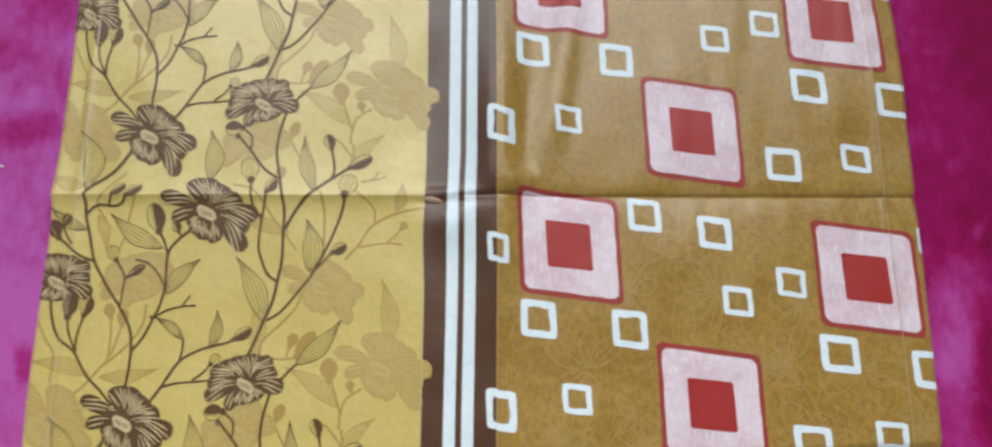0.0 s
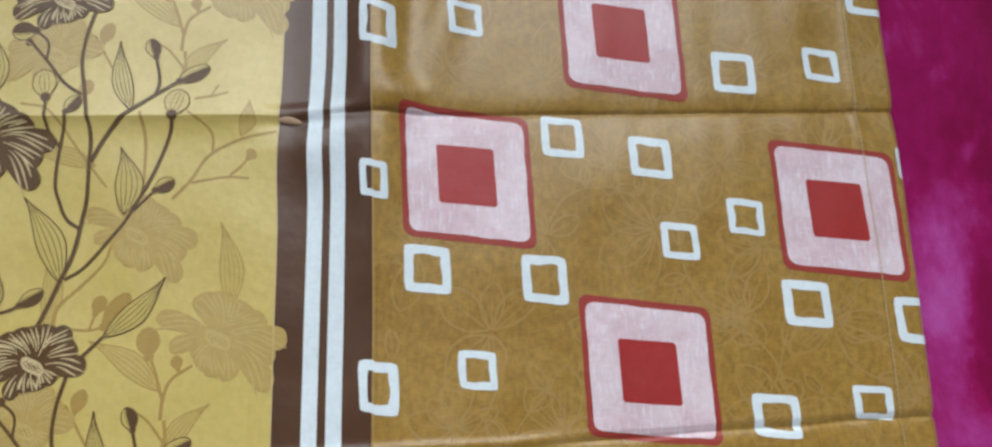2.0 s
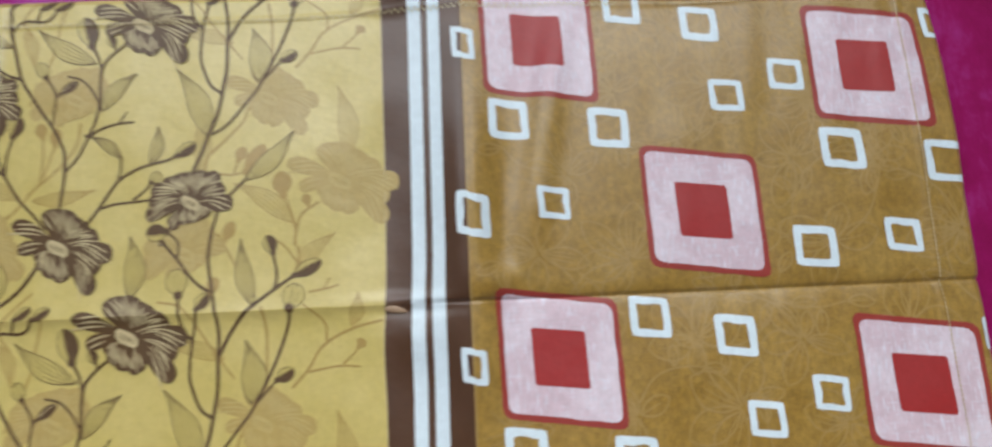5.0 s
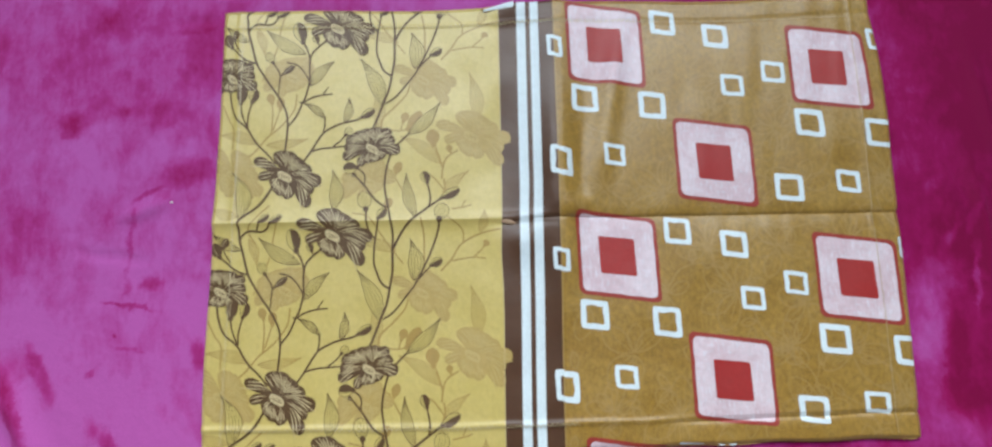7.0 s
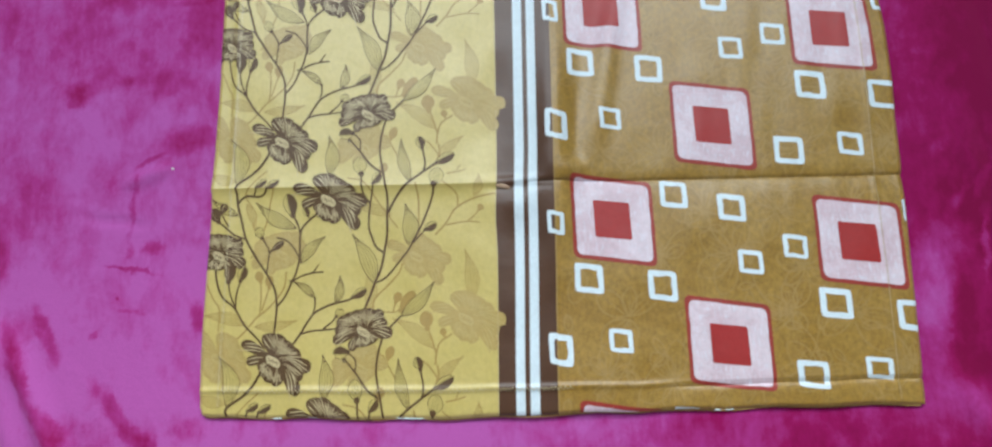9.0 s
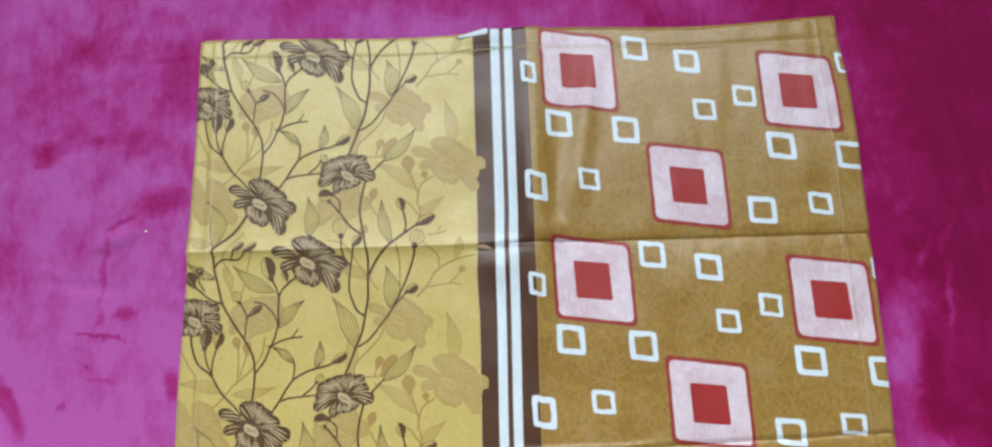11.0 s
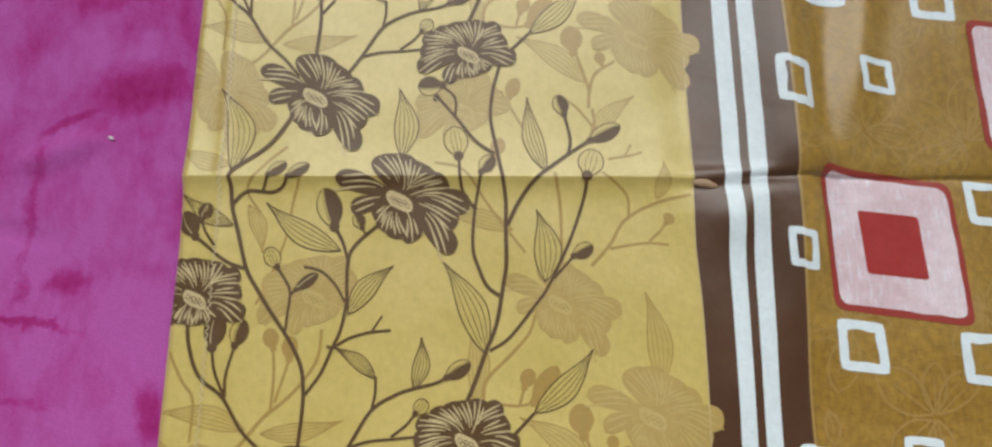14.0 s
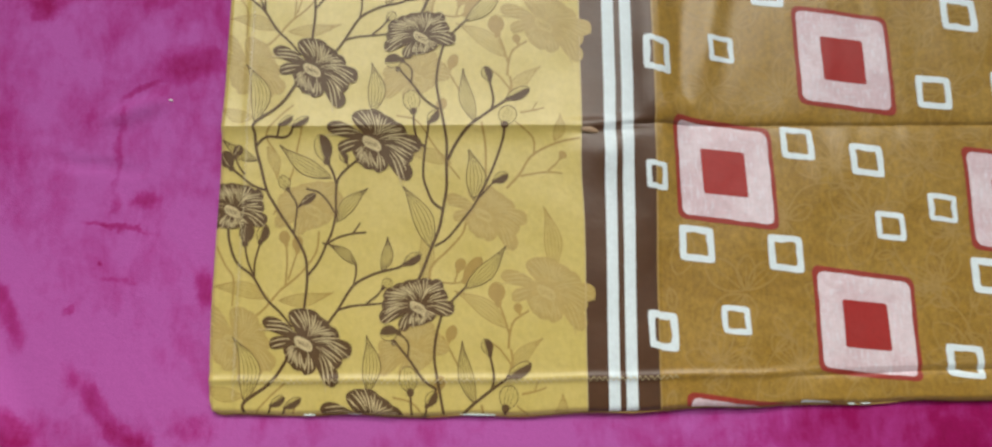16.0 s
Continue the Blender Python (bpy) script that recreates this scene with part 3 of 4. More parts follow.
def ribbon(points, w0, w1=None, step=0.0025):
    """A strip along a smooth curve through the points."""
    w1 = w0 if w1 is None else w1
    pts = [Vector((*p, 0)) for p in points]
    pts = [2 * pts[0] - pts[1]] + pts + [2 * pts[-1] - pts[-2]]
    line = []
    for a, b, c, d in zip(pts, pts[1:], pts[2:], pts[3:]):
        n = max(2, round((c - b).length / step))
        for i in range(n):
            t = i / n
            line.append(0.5 * (2 * b + (c - a) * t + (2 * a - 5 * b + 4 * c - d) * t * t + (3 * b - a - 3 * c + d) * t * t * t))
    line.append(pts[-2])
    verts, faces = [], []
    for k, p in enumerate(line):
        d = (line[min(k + 1, len(line) - 1)] - line[max(k - 1, 0)])
        d = d.normalized() if d.length > 1e-9 else Vector((1, 0, 0))
        s = k / (len(line) - 1)
        w = (w0 + (w1 - w0) * s) / 2
        verts += [(p.x - d.y * w, p.y + d.x * w), (p.x + d.y * w, p.y - d.x * w)]
        if k:
            faces.append((2 * k - 2, 2 * k - 1, 2 * k + 1, 2 * k))
    return verts, faces


def joined(figures):
    verts, faces = [], []
    for v, f in figures:
        n = len(verts)
        verts += v
        faces += [tuple(k + n for k in face) for face in f]
    return verts, faces


def line_blossom(cx, cy, size, turn):
    """Broad open petals drawn in soft lines, with veins and a trailing stalk of small leaves."""
    lines = []

    def blade(bx, by, a, ln, wd, veins):
        c, s = math.cos(a), math.sin(a)
        bow = random.uniform(-0.18, 0.18)
        spot = lambda q, p: (bx + c * q * ln - s * (p * wd + bow * ln * q * q), by + s * q * ln + c * (p * wd + bow * ln * q * q))
        for side in (-1, 1):
            lines.append(ribbon([spot(q, side * p) for q, p in ((0.06, 0.0), (0.3, 0.72), (0.62, 0.98), (0.88, 0.55), (1.0, 0.0))], 0.0014, 0.0009))
        for f in veins:
            lines.append(ribbon([spot(q, f * p) for q, p in ((0.12, 0.3), (0.4, 0.8), (0.72, 0.9))], 0.0011, 0.0005))

    for k in range(5):
        a = radians(turn + 58 * k + random.uniform(-22, 22))
        ln = size * random.uniform(0.65, 1.3)
        blade(cx, cy, a, ln, ln * random.uniform(0.20, 0.32), random.choice(((-0.3, 0.35), (0.0,), (-0.4, 0.1, 0.5))))
    a = radians(turn + random.uniform(0, 360))
    sweep = random.choice((-1, 1)) * random.uniform(0.5, 0.9)
    stalk = [(cx + size * q * math.cos(a + sweep * q * 0.6), cy + size * q * math.sin(a + sweep * q * 0.6)) for q in (0.3, 0.9, 1.4, 1.9, 2.3)]
    lines.append(ribbon(stalk, 0.0015, 0.0009))
    for (x, y), side in zip(stalk[2:], (1, -1, 1)):
        blade(x, y, a + side * 0.8 + sweep, size * 0.55, size * 0.12, (0.0,))
    return joined([f for f in lines if min(p[0] for p in f[0]) > 0.359])


spots = [(0.395 + 0.072 * i + 0.036 * (j % 2) + random.uniform(-0.012, 0.012), 0.030 + 0.0556 * j + random.uniform(-0.010, 0.010), random.uniform(0.026, 0.036), random.uniform(0, 60)) for j in range(4) for i in range(5)]
for row in (-1, 0, 1, 2):
    for cx, cy, size, turn in spots:
        printed("line_blossom", *line_blossom(cx, cy + row * RISE, size, turn), 0.00016, MUSTARD_LINE, None, "faint light mustard line-drawn blossom")

# the red-centred squares, three to a repeat, and the white outlined ones
LEAN, SLANT = -0.116, -0.022                      # fall of the level sides, slant of the upright ones
BIG = ((0.4147, 0.1882), (0.5222, 0.0632), (0.6535, 0.1602))
for row in (-1, 0, 1):
    for k, (u, v) in enumerate(BIG):
        u, v = u - (0.0032, 0.0026, 0.0085)[k] * row, v + (0.2242, 0.2198, 0.2219)[k] * row
        w = 0.0818
        figure = printed("square_motif", *rounded(u - 0.0004, v, w, w + 0.0040, 0.0060, LEAN - 0.024, 0.012, k + 3 * row, SLANT), 0.00030, RIM, None, "pale pink square with brick-red rim and red centre", 0.003)
        if figure:
            printed("pale_square", *rounded(u - 0.0004, v, w - 0.0072, w - 0.0040, 0.0055, LEAN - 0.024, 0.015, 20 + k + 3 * row, SLANT), 0.00046, PINK, figure, "pale pink field, threads showing", 0.003)
            printed("red_centre", *rounded(u - 0.0008, v - 0.0002, 0.0362, 0.0378, 0.0020, LEAN, 0.012, 40 + k + 3 * row, SLANT - 0.012), 0.00062, RED, figure, "solid red centre square", 0.003)

SMALL = ((0.4760, 0.2122, 27, 27, 4.8), (0.5322, 0.1975, 27, 27, 5.2), (0.5914, 0.1568, 24, 23, 4.2), (0.5469, 0.1425, 24, 23, 4.2), (0.6254, 0.1008, 30, 29, 5.4),
         (0.6995, 0.0872, 36, 29, 4.8), (0.3885, 0.1299, 28, 29, 5.2), (0.4600, 0.1212, 28, 29, 5.2), (0.4173, 0.0684, 22.5, 22.5, 4.2), (0.3600, 0.0603, 23, 30, 5.2),
         (0.3570, 0.1850, 17, 23, 4.0), (0.5980, 0.0327, 29, 28, 5.0), (0.6604, 0.0377, 25, 23, 4.2), (0.7060, 0.1895, 20, 22, 4.0))
for row in (-1, 0, 1):
    for k, (u, v, w, h, stroke) in enumerate(SMALL):
        u -= row * (0.0022 + 0.018 * (u - 0.46) if u > 0.38 else 0.0)
        v += row * (0.2255 - 0.016 * (u - 0.36) if u < 0.6 else 0.2218)
        verts, faces = frame_ring(u, v, w * 0.001, h * 0.001, stroke * 0.00107, LEAN, k * 1.7 + row)
        verts = [(x, y + 0.0013 * smooth(x, 0.3580, 0.3555)) for x, y in verts]     # the seam does not quite match the print
        printed("small_square", verts, faces, 0.00034, WHITE, None, "white hand-drawn square outline")


# ---- the flower print on the yellow panel, in millimetres; row shifts it by whole repeats ----
FLORAL_RISE = 0.2242
row_now = [0]


def at(p):
    return p[0] * 0.001 + 0.0019 * row_now[0], p[1] * 0.001 + FLORAL_RISE * row_now[0]


LEVEL = dict(ghost=0.00008, dark=0.00040)
STACK = dict(ghost=0.25, dark=1.0)               # how far the layers of a flower stand apart
KIND = dict(ghost="faint tan", dark="dark brown")


def stem(tone, width, *points):
    printed("stem_print", *ribbon([at(p) for p in points], width * 0.001, width * 0.00082), LEVEL[tone] + 0.00010, INK[tone], None, KIND[tone] + " printed stem")


def outline(base, tip, width, bulge=0.0):
    """The two edges of a leaf from base to tip, as points."""
    (ax, ay), (bx, by) = base, tip
    dx, dy = bx - ax, by - ay
    prof = ((0.0, 0.0), (0.12, 0.50), (0.3, 0.92), (0.48, 1.0), (0.68, 0.66), (0.86, 0.22), (1.0, 0.0))
    n = math.hypot(dx, dy)
    px, py = -dy / n * width / 2, dx / n * width / 2
    bend = lambda s: bulge * math.sin(math.pi * s)
    edge = lambda side: [(ax + dx * s + px * (side * p + bend(s)), ay + dy * s + py * (side * p + bend(s))) for s, p in prof]
    return edge(1), edge(-1)


def between(one, two, cuts=4):
    """Fills the space between two edges of equal count."""
    verts = [(a[0] + (b[0] - a[0]) * k / cuts, a[1] + (b[1] - a[1]) * k / cuts) for a, b in zip(one, two) for k in range(cuts + 1)]
    n = cuts + 1
    return verts, [(i * n + k, i * n + k + 1, (i + 1) * n + k + 1, (i + 1) * n + k) for i in range(len(one) - 1) for k in range(cuts)]


def finer(points):
    v, _ = ribbon(points, 0.0, 0.0, 1.0)
    return v[::2]


def leaf(tone, base, tip, width, bend=None):
    a, b = at(base), at(tip)
    one, two = outline(a, b, width * 0.00082, bend if bend is not None else (0.5 if (base[0] + tip[1]) % 2 else -0.5))
    body = printed("leaf_print", *between(finer(one), finer(two)), LEVEL[tone] + 0.00002, WASH[tone], None, KIND[tone] + " printed leaf with drawn veins")
    if not body:
        return
    lines = [ribbon(one, 0.0007), ribbon(two, 0.0007)]
    n = 5
    for k in range(1, n):
        f = k / n
        curve = [(p[0] + (q[0] - p[0]) * f, p[1] + (q[1] - p[1]) * f) for p, q in zip(one, two)]
        lines.append(ribbon(curve[:-1] if k % 2 else curve[1:], 0.0005, 0.0003))
    printed("vein_print", *joined(lines), LEVEL[tone] + 0.00008, INK[tone], body)


def bud(tone, base, tip, width, style):
    a, b = at(base), at(tip)
    (ax, ay), (bx, by) = a, b
    dx, dy, w = bx - ax, by - ay, width * 0.001
    n = math.hypot(dx, dy)
    px, py = -dy / n * w / 2, dx / n * w / 2
    prof = ((0.0, 0.15), (0.1, 0.5), (0.3, 0.88), (0.55, 1.0), (0.8, 0.78), (0.94, 0.42), (1.0, 0.0))
    one = [(ax + dx * s + px * p, ay + dy * s + py * p) for s, p in prof]
    two = [(ax + dx * s - px * p, ay + dy * s - py * p) for s, p in prof]
    fill = INK[tone] if style == "filled" else WASH[tone]
    body = printed("bud_print", *between(finer(one), finer(two)), LEVEL[tone] + 0.00004, fill, None, KIND[tone] + " printed flower bud")
    if not body:
        return
    if style == "half":
        mid = [(ax + dx * s + px * 0.25 * p, ay + dy * s + py * 0.25 * p) for s, p in prof]
        printed("bud_shade", *between(finer(mid), finer(two), 3), LEVEL[tone] + 0.00008, INK[tone], body)
    if style != "filled":
        lines = [ribbon(one, 0.0006), ribbon(two, 0.0006)]
        for f in (0.3, 0.5, 0.7):
            lines.append(ribbon([(p[0] + (q[0] - p[0]) * f, p[1] + (q[1] - p[1]) * f) for p, q in zip(one, two)][1:-1], 0.0004, 0.0002))
        printed("line_print", *joined(lines), LEVEL[tone] + 0.00012, INK[tone], body)
    elif tone == "dark":
        printed("line_print", *ribbon([(p[0] + (q[0] - p[0]) * 0.35, p[1] + (q[1] - p[1]) * 0.35) for p, q in zip(one, two)][1:-1], 0.0006, 0.0003), LEVEL[tone] + 0.00012, VEIN[tone], body)
    knob, _ = rounded(ax - dx / n * w * 0.02, ay - dy / n * w * 0.02, w * 0.42, w * 0.42, w * 0.2, 0.0)
    printed("bud_cup", knob, _, LEVEL[tone] + 0.00016, INK[tone], body)


# petals: angle, length and width in millimetres, bend to the left
OPEN = ((108, 29, 17, 0.10), (86, 28, 18, 0.05), (64, 25.5, 18, 0.0), (42, 26, 18, 0.0), (20, 29.5, 18, -0.05), (155, 38.5, 12, 0.06), (183, 27.5, 10, 0.12), (0, 39.5, 15, -0.03),
        (-18, 35, 15, -0.10), (-40, 42, 13, -0.10), (-66, 24, 13, -0.08), (-92, 21, 14, 0.0), (-118, 19, 14, 0.0), (-145, 17, 13, 0.05))
SIDE = ((145, 34, 14, 0.08), (127, 30, 15, 0.08), (107, 27, 16, 0.05), (83, 26, 17, 0.0), (60, 28, 16, 0.0), (42, 32, 14, -0.03), (20, 29, 14, -0.05), (-10, 33, 14, 0.05),
        (-38, 18, 13, 0.0), (-68, 16, 13, 0.0), (-96, 16, 13, 0.0), (-128, 18, 12, 0.0), (-140, 25, 11, 0.08), (184, 36, 14, 0.10), (165, 33, 12, 0.05))
PETAL = ((0.04, 0.20), (0.20, 0.44), (0.40, 0.70), (0.60, 0.91), (0.76, 1.0), (0.88, 0.91), (0.955, 0.68), (0.99, 0.38), (1.0, 0.10))


def flower(tone, centre, size, turn, shape):
    cx, cy = at(centre)
    base, rise = LEVEL[tone] + 0.00018, STACK[tone]
    petals = OPEN if shape == "open" else SIDE
    angles = sorted(p[0] % 360 for p in petals)
    head = None
    for k, (ang, ln, wd, bend) in enumerate(petals):
        a = radians(ang + turn)
        ln, wd = ln * size * 0.001, wd * size * 0.001
        c, s = math.cos(a), math.sin(a)

        def spot(q, y):
            y += bend * ln * (q * q - 0.5)
            return cx + c * q * ln - s * y, cy + s * q * ln + c * y
        one, two = [spot(q, p * wd / 2 * (1 + 0.10 * math.sin(k * 2.3))) for q, p in PETAL], [spot(q - 0.03 * p * math.sin(k * 1.7), -p * wd / 2) for q, p in PETAL]
        body = printed("flower_print" if head is None else "petal", *between(finer(one), finer(two), 5), base + rise * 0.000016 * k, PETALS[tone], head,
                       "" if head else KIND[tone] + " printed flower with veined petals")
        if body is None:
            continue
        head = head or body
        # cream veins fan out along the petal, as far as the next petal's share
        spot_at = angles.index(ang % 360)
        after, before = (angles[(spot_at + 1) % len(angles)] - ang) % 360, (ang - angles[spot_at - 1]) % 360
        lines = []
        swing = (-1 if 55 < ang % 360 < 275 else 1) * (0.10 + 0.05 * math.sin(k * 2.9))
        for j, f in enumerate((-0.72, 0.0, 0.72) if wd > 0.0115 * size else (-0.5, 0.5)):
            share = math.tan(radians(min(60, after if f > 0 else before) / 2))
            start, reach = 0.24 + (0.16 if f else 0.0) + 0.06 * ((j * 2 + k) % 3), 1.0 - 0.05 * abs(f) - 0.06 * ((j + k * 2) % 3)
            path = []
            for g in (0.0, 0.2, 0.4, 0.6, 0.8, 1.0):
                q = start + (reach - start) * g
                wide = min(share * q * ln, wd / 2 * 0.92)
                path.append(spot(q, wide * f * (0.72 + 0.28 * q) + swing * ln * (math.sin(3.6 * q + 0.1) - 0.45)))
            lines.append(ribbon(path[:4], 0.0004, 0.0013 * size))
            lines.append(ribbon(path[3:], 0.0013 * size, 0.0005))
        printed("vein_print", *joined(lines), base + rise * (0.00030 + 0.000002 * k), VEIN[tone], head)
    if head:
        v, f = rounded(cx, cy, 0.0150 * size, 0.0092 * size, 0.0045 * size, -0.45)
        printed("flower_centre", v, f, base + rise * 0.00040, VEIN[tone], head)
        rings = []
        for j in range(6):
            ox, oy = (-4.2 + 1.7 * j) * 0.001 * size, (2.0 - 1.5 * (j % 2) - 0.62 * j) * 0.001 * size
            ring = [(cx + ox + 0.0012 * math.cos(t), cy + oy + 0.0012 * math.sin(t)) for t in [math.tau * i / 8 for i in range(9)]]
            rings.append(ribbon(ring, 0.0004))
        printed("stamen_ring", *joined(rings), base + rise * 0.00046, INK[tone], head)


def floral_repeat():
    # faint tan stems, leaves and buds
    stem("ghost", 2.1, (235, 48), (236, 59), (240, 70), (252, 78))
    stem("ghost", 2.1, (236, 59), (230, 78), (227, 84))
    stem("ghost", 2.1, (239, 272), (240, 261), (237, 255))
    stem("ghost", 1.7, (240, 259), (230, 272), (223, 277))
    stem("ghost", 2.1, (215, 232), (218, 212), (218, 184))
    stem("ghost", 2.1, (235, 177), (246, 189), (256, 204), (275, 214), (297, 219))
    stem("ghost", 1.7, (258, 204), (257, 219), (243, 232))
    stem("ghost", 1.7, (246, 187), (266, 190), (281, 189))
    stem("ghost", 1.7, (269, 191), (276, 197), (280, 202))
    stem("ghost", 1.7, (247, 240), (260, 242), (267, 244))
    stem("ghost", 1.3, (257, 242), (261, 249))
    stem("ghost", 2.1, (172, 101), (174, 114), (186, 126), (198, 139), (202, 150))
    stem("ghost", 1.7, (182, 101), (192, 100), (200, 102))
    stem("ghost", 1.7, (192, 100), (195, 110))
    stem("ghost", 2.1, (20, 68), (38, 79), (53, 96), (63, 104), (72, 113), (81, 127), (83, 143))
    stem("ghost", 1.7, (57, 99), (58, 119), (57, 133))
    stem("ghost", 1.7, (59, 104), (66, 127))
    stem("ghost", 1.7, (2, 132), (10, 116), (16, 106), (16, 84))
    stem("ghost", 1.7, (184, 283), (199, 256), (205, 249))
    stem("ghost", 1.7, (145, 238), (162, 233), (176, 213), (187, 198), (197, 185))
    stem("ghost", 1.7, (60, 248), (48, 237), (38, 223), (46, 209))
    stem("ghost", 1.7, (69, 234), (64, 214), (62, 198), (54, 174), (46, 157))
    leaf("ghost", (44, 90), (-1, 100), 14)
    leaf("ghost", (234, 64), (192, 94), 16)
    leaf("ghost", (52, 88), (96, 94), 12)
    leaf("ghost", (190, 198), (150, 208), 13)
    leaf("ghost", (272, 109), (265, 162), 17)
    leaf("ghost", (237, 253), (265, 280), 13)
    leaf("ghost", (275, 216), (280, 239), 11)
    leaf("ghost", (168, 101), (166, 150), 14)
    leaf("ghost", (28, 237), (-2, 247), 13)
    leaf("ghost", (39, 214), (48, 186), 11)
    bud("ghost", (227, 84), (225, 101), 14, "filled")
    bud("ghost", (57, 133), (54, 144), 9, "filled")
    bud("ghost", (195, 110), (199, 120), 9, "filled")
    bud("ghost", (200, 102), (214, 121), 12, "filled")
    bud("ghost", (280, 202), (284, 207), 8, "filled")
    bud("ghost", (66, 127), (66, 140), 9, "filled")
    bud("ghost", (244, 76), (242, 84), 7, "filled")
    bud("ghost", (180, 242), (184, 253), 9, "filled")
    bud("ghost", (187, 54), (192, 67), 9, "filled")
    # dark brown stems, leaves and buds
    stem("dark", 2.1, (10, 149), (12, 135), (18, 119), (31, 107), (42, 90), (54, 78), (63, 67))
    stem("dark", 1.7, (32, 107), (26, 121), (24, 134))
    stem("dark", 1.7, (32, 107), (32, 119), (36, 135))
    stem("dark", 2.5, (62, 267), (53, 253), (45, 245), (29, 233), (29, 224), (30, 212), (34, 198), (40, 177), (47, 165), (54, 154), (65, 138), (72, 124), (74, 112), (74, 99), (72, 79))
    stem("dark", 2.1, (30, 214), (34, 219), (40, 222), (52, 221), (58, 224), (61, 230))
    stem("dark", 1.7, (47, 222), (50, 231))
    stem("dark", 2.1, (40, 177), (29, 181), (20, 188), (10, 196))
    stem("dark", 1.7, (22, 190), (16, 198), (13, 205))
    stem("dark", 1.7, (57, 178), (64, 167), (65, 161), (64, 152), (63, 141))
    stem("dark", 1.7, (65, 162), (68, 165))
    stem("dark", 2.1, (114, 202), (105, 195), (98, 187), (96, 178), (96, 166), (96, 157), (93, 142), (89, 133), (83, 119), (75, 108))
    stem("dark", 2.1, (88, 201), (93, 192), (96, 182))
    stem("dark", 1.3, (104, 200), (106, 196))
    stem("dark", 1.7, (72, 178), (82, 175), (90, 167), (95, 158))
    stem("dark", 1.7, (86, 134), (89, 133), (98, 138), (109, 141), (121, 142))
    stem("dark", 1.3, (110, 141), (116, 150))
    stem("dark", 1.7, (113, 117), (113, 108), (111, 99))
    stem("dark", 2.1, (89, 66), (99, 80), (111, 99), (124, 107), (133, 110), (146, 113), (152, 116))
    stem("dark", 1.7, (99, 80), (110, 83), (124, 84), (137, 85))
    stem("dark", 1.7, (122, 85), (130, 91), (135, 97))
    stem("dark", 2.5, (162, 100), (168, 114), (174, 130), (180, 145), (184, 166), (186, 179), (186, 198), (186, 218), (182, 242), (178, 264), (179, 280), (182, 293), (186, 306))
    stem("dark", 2.5, (187, 201), (194, 215), (204, 228), (222, 242), (237, 252))
    stem("dark", 2.1, (223, 242), (225, 252), (222, 268))
    stem("dark", 2.1, (183, 160), (175, 166), (170, 177), (167, 188), (168, 208), (172, 232))
    stem("dark", 2.1, (169, 210), (161, 222), (159, 242))
    stem("dark", 2.1, (180, 243), (169, 251), (158, 265), (148, 277))
    stem("dark", 1.7, (157, 267), (157, 278), (149, 286))
    stem("dark", 2.1, (234, 230), (232, 217), (223, 192), (210, 166), (202, 155), (187, 137), (176, 130))
    stem("dark", 1.7, (213, 170), (225, 183))
    stem("dark", 2.1, (189, 85), (200, 96))
    leaf("dark", (31, 202), (1, 220), 11)
    leaf("dark", (92, 187), (49, 215), 16)
    leaf("dark", (97, 151), (122, 178), 14)
    leaf("dark", (113, 116), (90, 133), 9)
    leaf("dark", (134, 110), (138, 138), 11)
    leaf("dark", (210, 232), (200, 279), 14)
    leaf("dark", (208, 168), (204, 210), 19)
    leaf("dark", (174, 128), (150, 180), 19)
    leaf("dark", (200, 96), (234, 130), 16)
    leaf("dark", (126, 241), (124, 284), 17)
    leaf("dark", (29, 233), (19, 284), 19, -1.1)
    bud("dark", (24, 134), (26, 153), 12, "filled")
    bud("dark", (36, 135), (40, 149), 10, "half")
    bud("dark", (61, 230), (73, 237), 7, "half")
    bud("dark", (50, 231), (60, 238), 7, "half")
    bud("dark", (10, 196), (2, 210), 12, "filled")
    bud("dark", (13, 205), (17, 215), 9, "filled")
    bud("dark", (57, 178), (51, 189), 9, "outlined")
    bud("dark", (68, 165), (80, 174), 7, "filled")
    bud("dark", (88, 201), (82, 223), 14, "half")
    bud("dark", (104, 200), (100, 208), 7, "half")
    bud("dark", (152, 116), (165, 124), 9, "half")
    bud("dark", (135, 97), (141, 104), 8, "outlined")
    bud("dark", (237, 252), (255, 261), 10, "half")
    bud("dark", (222, 268), (218, 280), 9, "half")
    bud("dark", (159, 242), (156, 260), 14, "outlined")
    bud("dark", (172, 232), (179, 242), 9, "half")
    bud("dark", (234, 230), (239, 246), 15, "outlined")
    bud("dark", (225, 183), (236, 189), 9, "half")
    bud("dark", (149, 286), (135, 285), 12, "half")
    bud("dark", (148, 277), (144, 279), 5, "filled")
    # flower heads
    flower("dark", (74.5, 278), 0.98, -8, "open")
    flower("dark", (125, 215), 1.02, 0, "open")
    flower("dark", (163, 81), 0.88, 8, "side")
    flower("dark", (13, 160), 0.88, -8, "side")
    flower("ghost", (266, 92), 1.02, 0, "open")
    flower("ghost", (216, 155), 0.90, -4, "open")
    flower("ghost", (78, 160), 0.90, 12, "side")
    flower("ghost", (18, 56), 0.95, -30, "open")
    flower("ghost", (162, 270), 0.86, 20, "side")


for row_now[0] in (-1, 0, 1):
    floral_repeat()


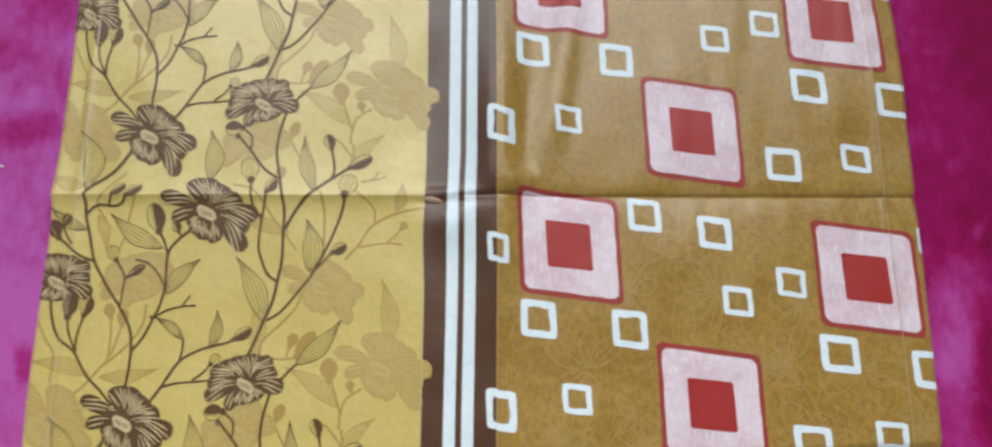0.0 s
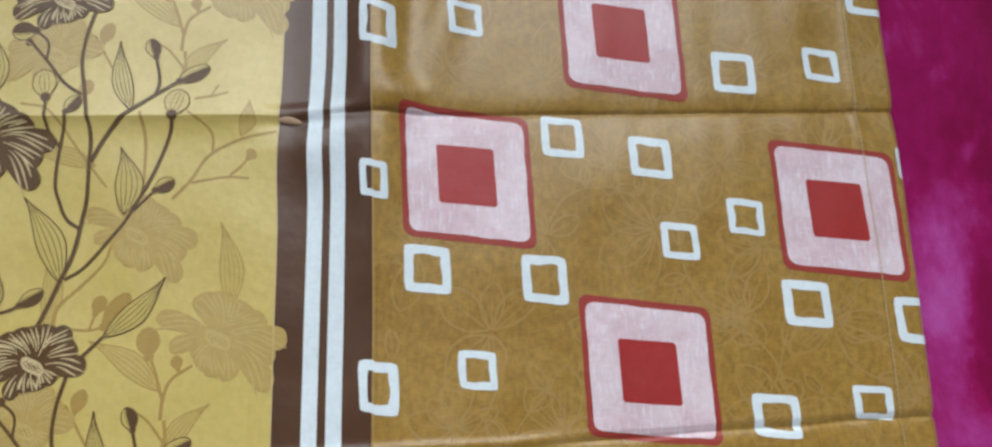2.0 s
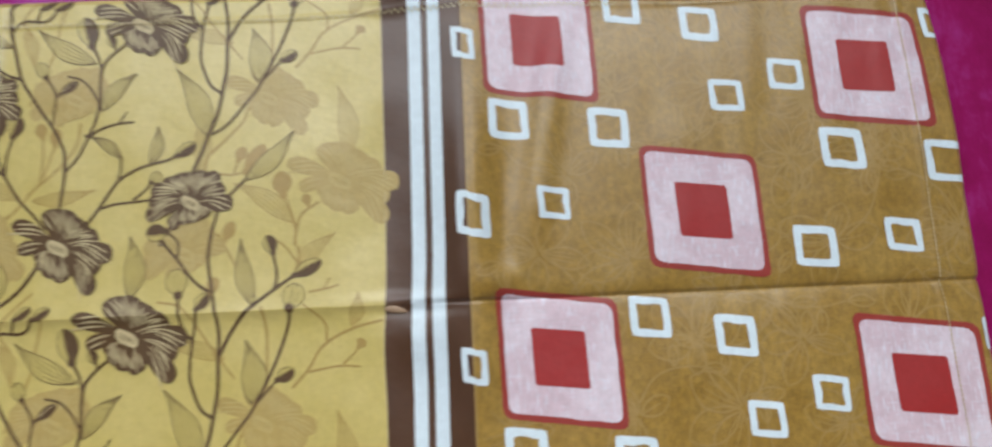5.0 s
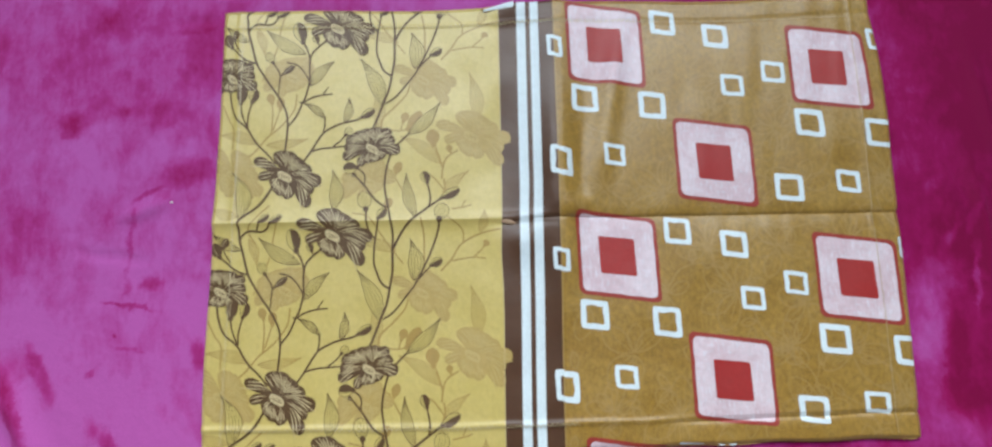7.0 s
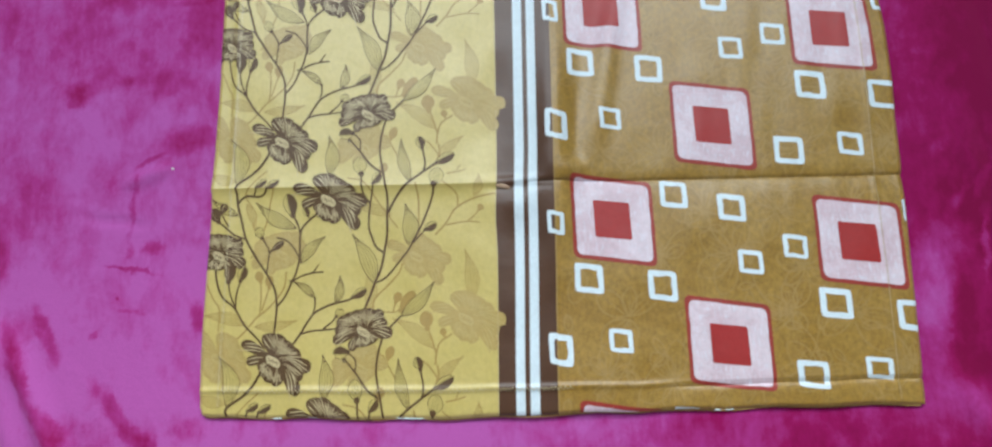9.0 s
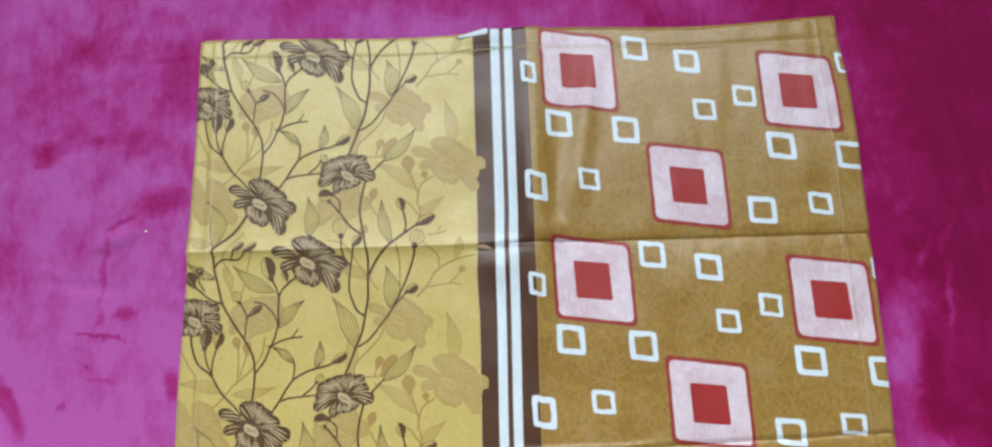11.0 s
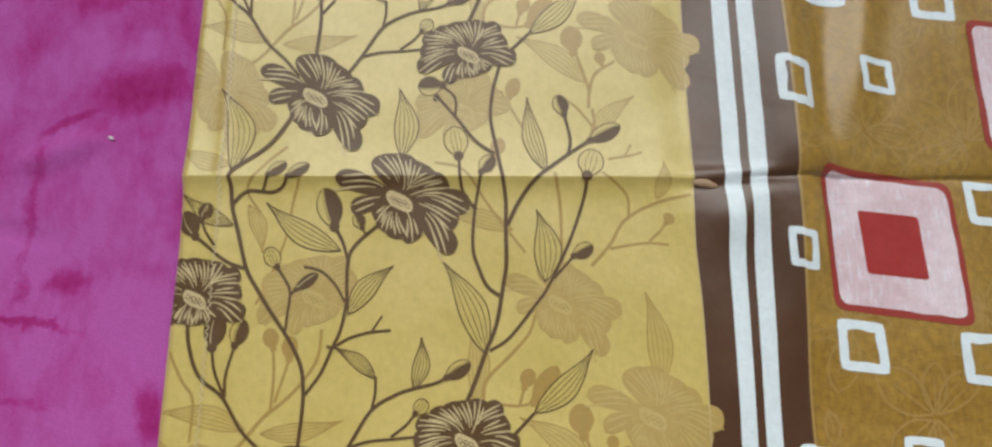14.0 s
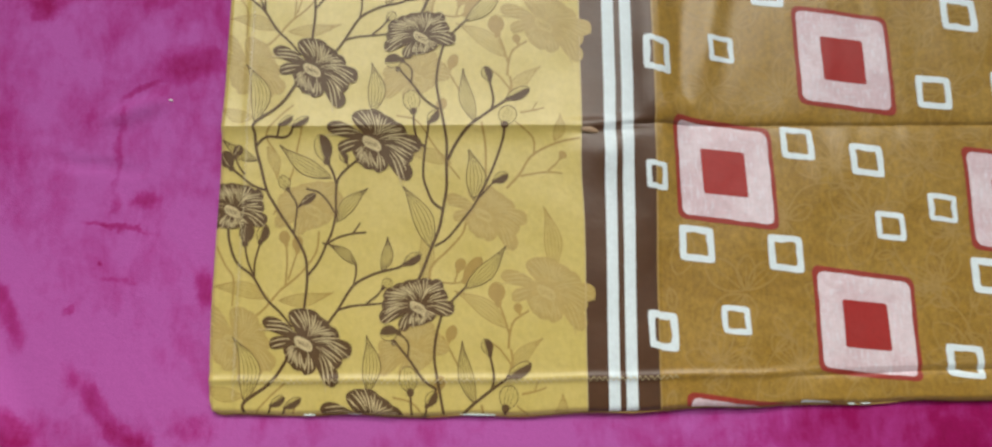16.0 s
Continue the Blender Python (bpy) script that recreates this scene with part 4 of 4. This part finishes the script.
# ---- stitching ----
def zigzag(u0, v0, u1, v1, pitch, reach, width, straight=False):
    n = max(2, int(math.hypot(u1 - u0, v1 - v0) / pitch))
    dx, dy = (u1 - u0) / n, (v1 - v0) / n
    ln = math.hypot(dx, dy)
    px, py = -dy / ln * reach, dx / ln * reach
    figs = []
    for k in range(n):
        a = (u0 + dx * k, v0 + dy * k)
        b = (u0 + dx * (k + (0.72 if straight else 1.0)), v0 + dy * (k + (0.72 if straight else 1.0)))
        s0, s1 = (0, 0) if straight else ((1, -1) if k % 2 else (-1, 1))
        figs.append(ribbon([(a[0] + px * s0, a[1] + py * s0), (b[0] + px * s1, b[1] + py * s1)], width, width, 0.002))
    return joined(figs)


for u0, v0, u1, v1, pitch, reach, plain in ((0.020, 0.0255, 0.370, 0.0250, 0.0023, 0.0016, False), (0.020, 0.4425, 0.47, 0.4385, 0.0023, 0.0016, False),
                                            (0.0185, 0.010, 0.0270, 0.452, 0.0021, 0.0010, False), (0.6765, 0.006, 0.6720, 0.455, 0.0030, 0.0005, True), (0.50, 0.4375, 0.672, 0.436, 0.0030, 0.0, True)):
    printed("hem_stitch", *zigzag(u0, v0, u1, v1, pitch, reach, 0.0008 if plain else 0.0005, plain), 0.0008, MUSTARD_THREAD if plain else THREAD, None, "row of fine tan hem stitches" if plain else "row of fine cream hem stitches")
# turned-over corner of selvage at the far edge of the band
curl = bmesh.new()
cols = []
for i in range(13):
    s = i / 12
    cols.append([curl.verts.new((0.281 + 0.032 * s + 0.003 * math.sin(a), CH - 0.0052 + 0.0055 * s - 0.0030 + 0.0040 * math.cos(a) * (0.35 + 0.65 * s), 0.0016 + 0.003 * s + 0.0022 * math.sin(a))) for a in [radians(d) for d in (-60, -20, 20, 60, 100, 140)]])
for a, b in zip(cols, cols[1:]):
    for k in range(5):
        curl.faces.new((a[k], b[k], b[k + 1], a[k + 1]))
part("selvage_curl", curl, WHITE, case, "white turned-over selvage")

# slivers of the white and brown back selvage along the near edge
for u0, u1, tint in ((0.073, 0.082, WHITE), (0.108, 0.119, WHITE), (0.128, 0.136, INK["dark"]), (0.165, 0.172, INK["dark"]), (0.196, 0.224, WHITE), (0.503, 0.509, WHITE), (0.513, 0.521, WHITE)):
    sliver = bmesh.new()
    n = max(4, round((u1 - u0) / 0.002))
    rails = [[], [], []]
    for i in range(n + 1):
        u = u0 + (u1 - u0) * i / n
        x, y, z = lie(u, 0.0)
        swell = math.sin(math.pi * (i + 0.4) / (n + 0.8)) ** 0.5
        for rail, out, up in zip(rails, (0.0004, -0.0003, -0.0010), (0.0000, 0.0006, -0.0004)):
            rail.append(sliver.verts.new((x, y + out * swell + 0.0003 * noise.noise(Vector((u * 300, 1, 0))), BED_TOP + 0.0016 + up)))
    for a, b in zip(rails, rails[1:]):
        for i in range(n):
            sliver.faces.new((b[i], b[i + 1], a[i + 1], a[i]))
    part("selvage_sliver", sliver, tint, case, "thin white sliver of selvage" if tint is WHITE else "thin brown sliver of selvage")

# a pinch of cloth standing up where the crease meets the band
pinch = bmesh.new()
rows = []
for i in range(11):
    s = i / 10
    u, v = 0.2978 + 0.0150 * s, crease_at(0.3) - 0.0018 - 0.0030 * s * s
    x, y, z = lie(u, v)
    wide = 0.0030 * math.sin(math.pi * min(1.0, s * 0.93 + 0.07)) ** 0.7
    rows.append([pinch.verts.new((x, y + wide * math.cos(a), z + 0.0004 + 0.0016 * math.sin(math.pi * s) * math.sin(a))) for a in [radians(d) for d in (0, 36, 72, 108, 144, 180)]])
for a, b in zip(rows, rows[1:]):
    for k in range(5):
        pinch.faces.new((a[k], a[k + 1], b[k + 1], b[k]))
bmesh.ops.recalc_face_normals(pinch, faces=pinch.faces[:])
part("pinched_fold", pinch, PINCH, case, "small pinched fold of tan cloth")
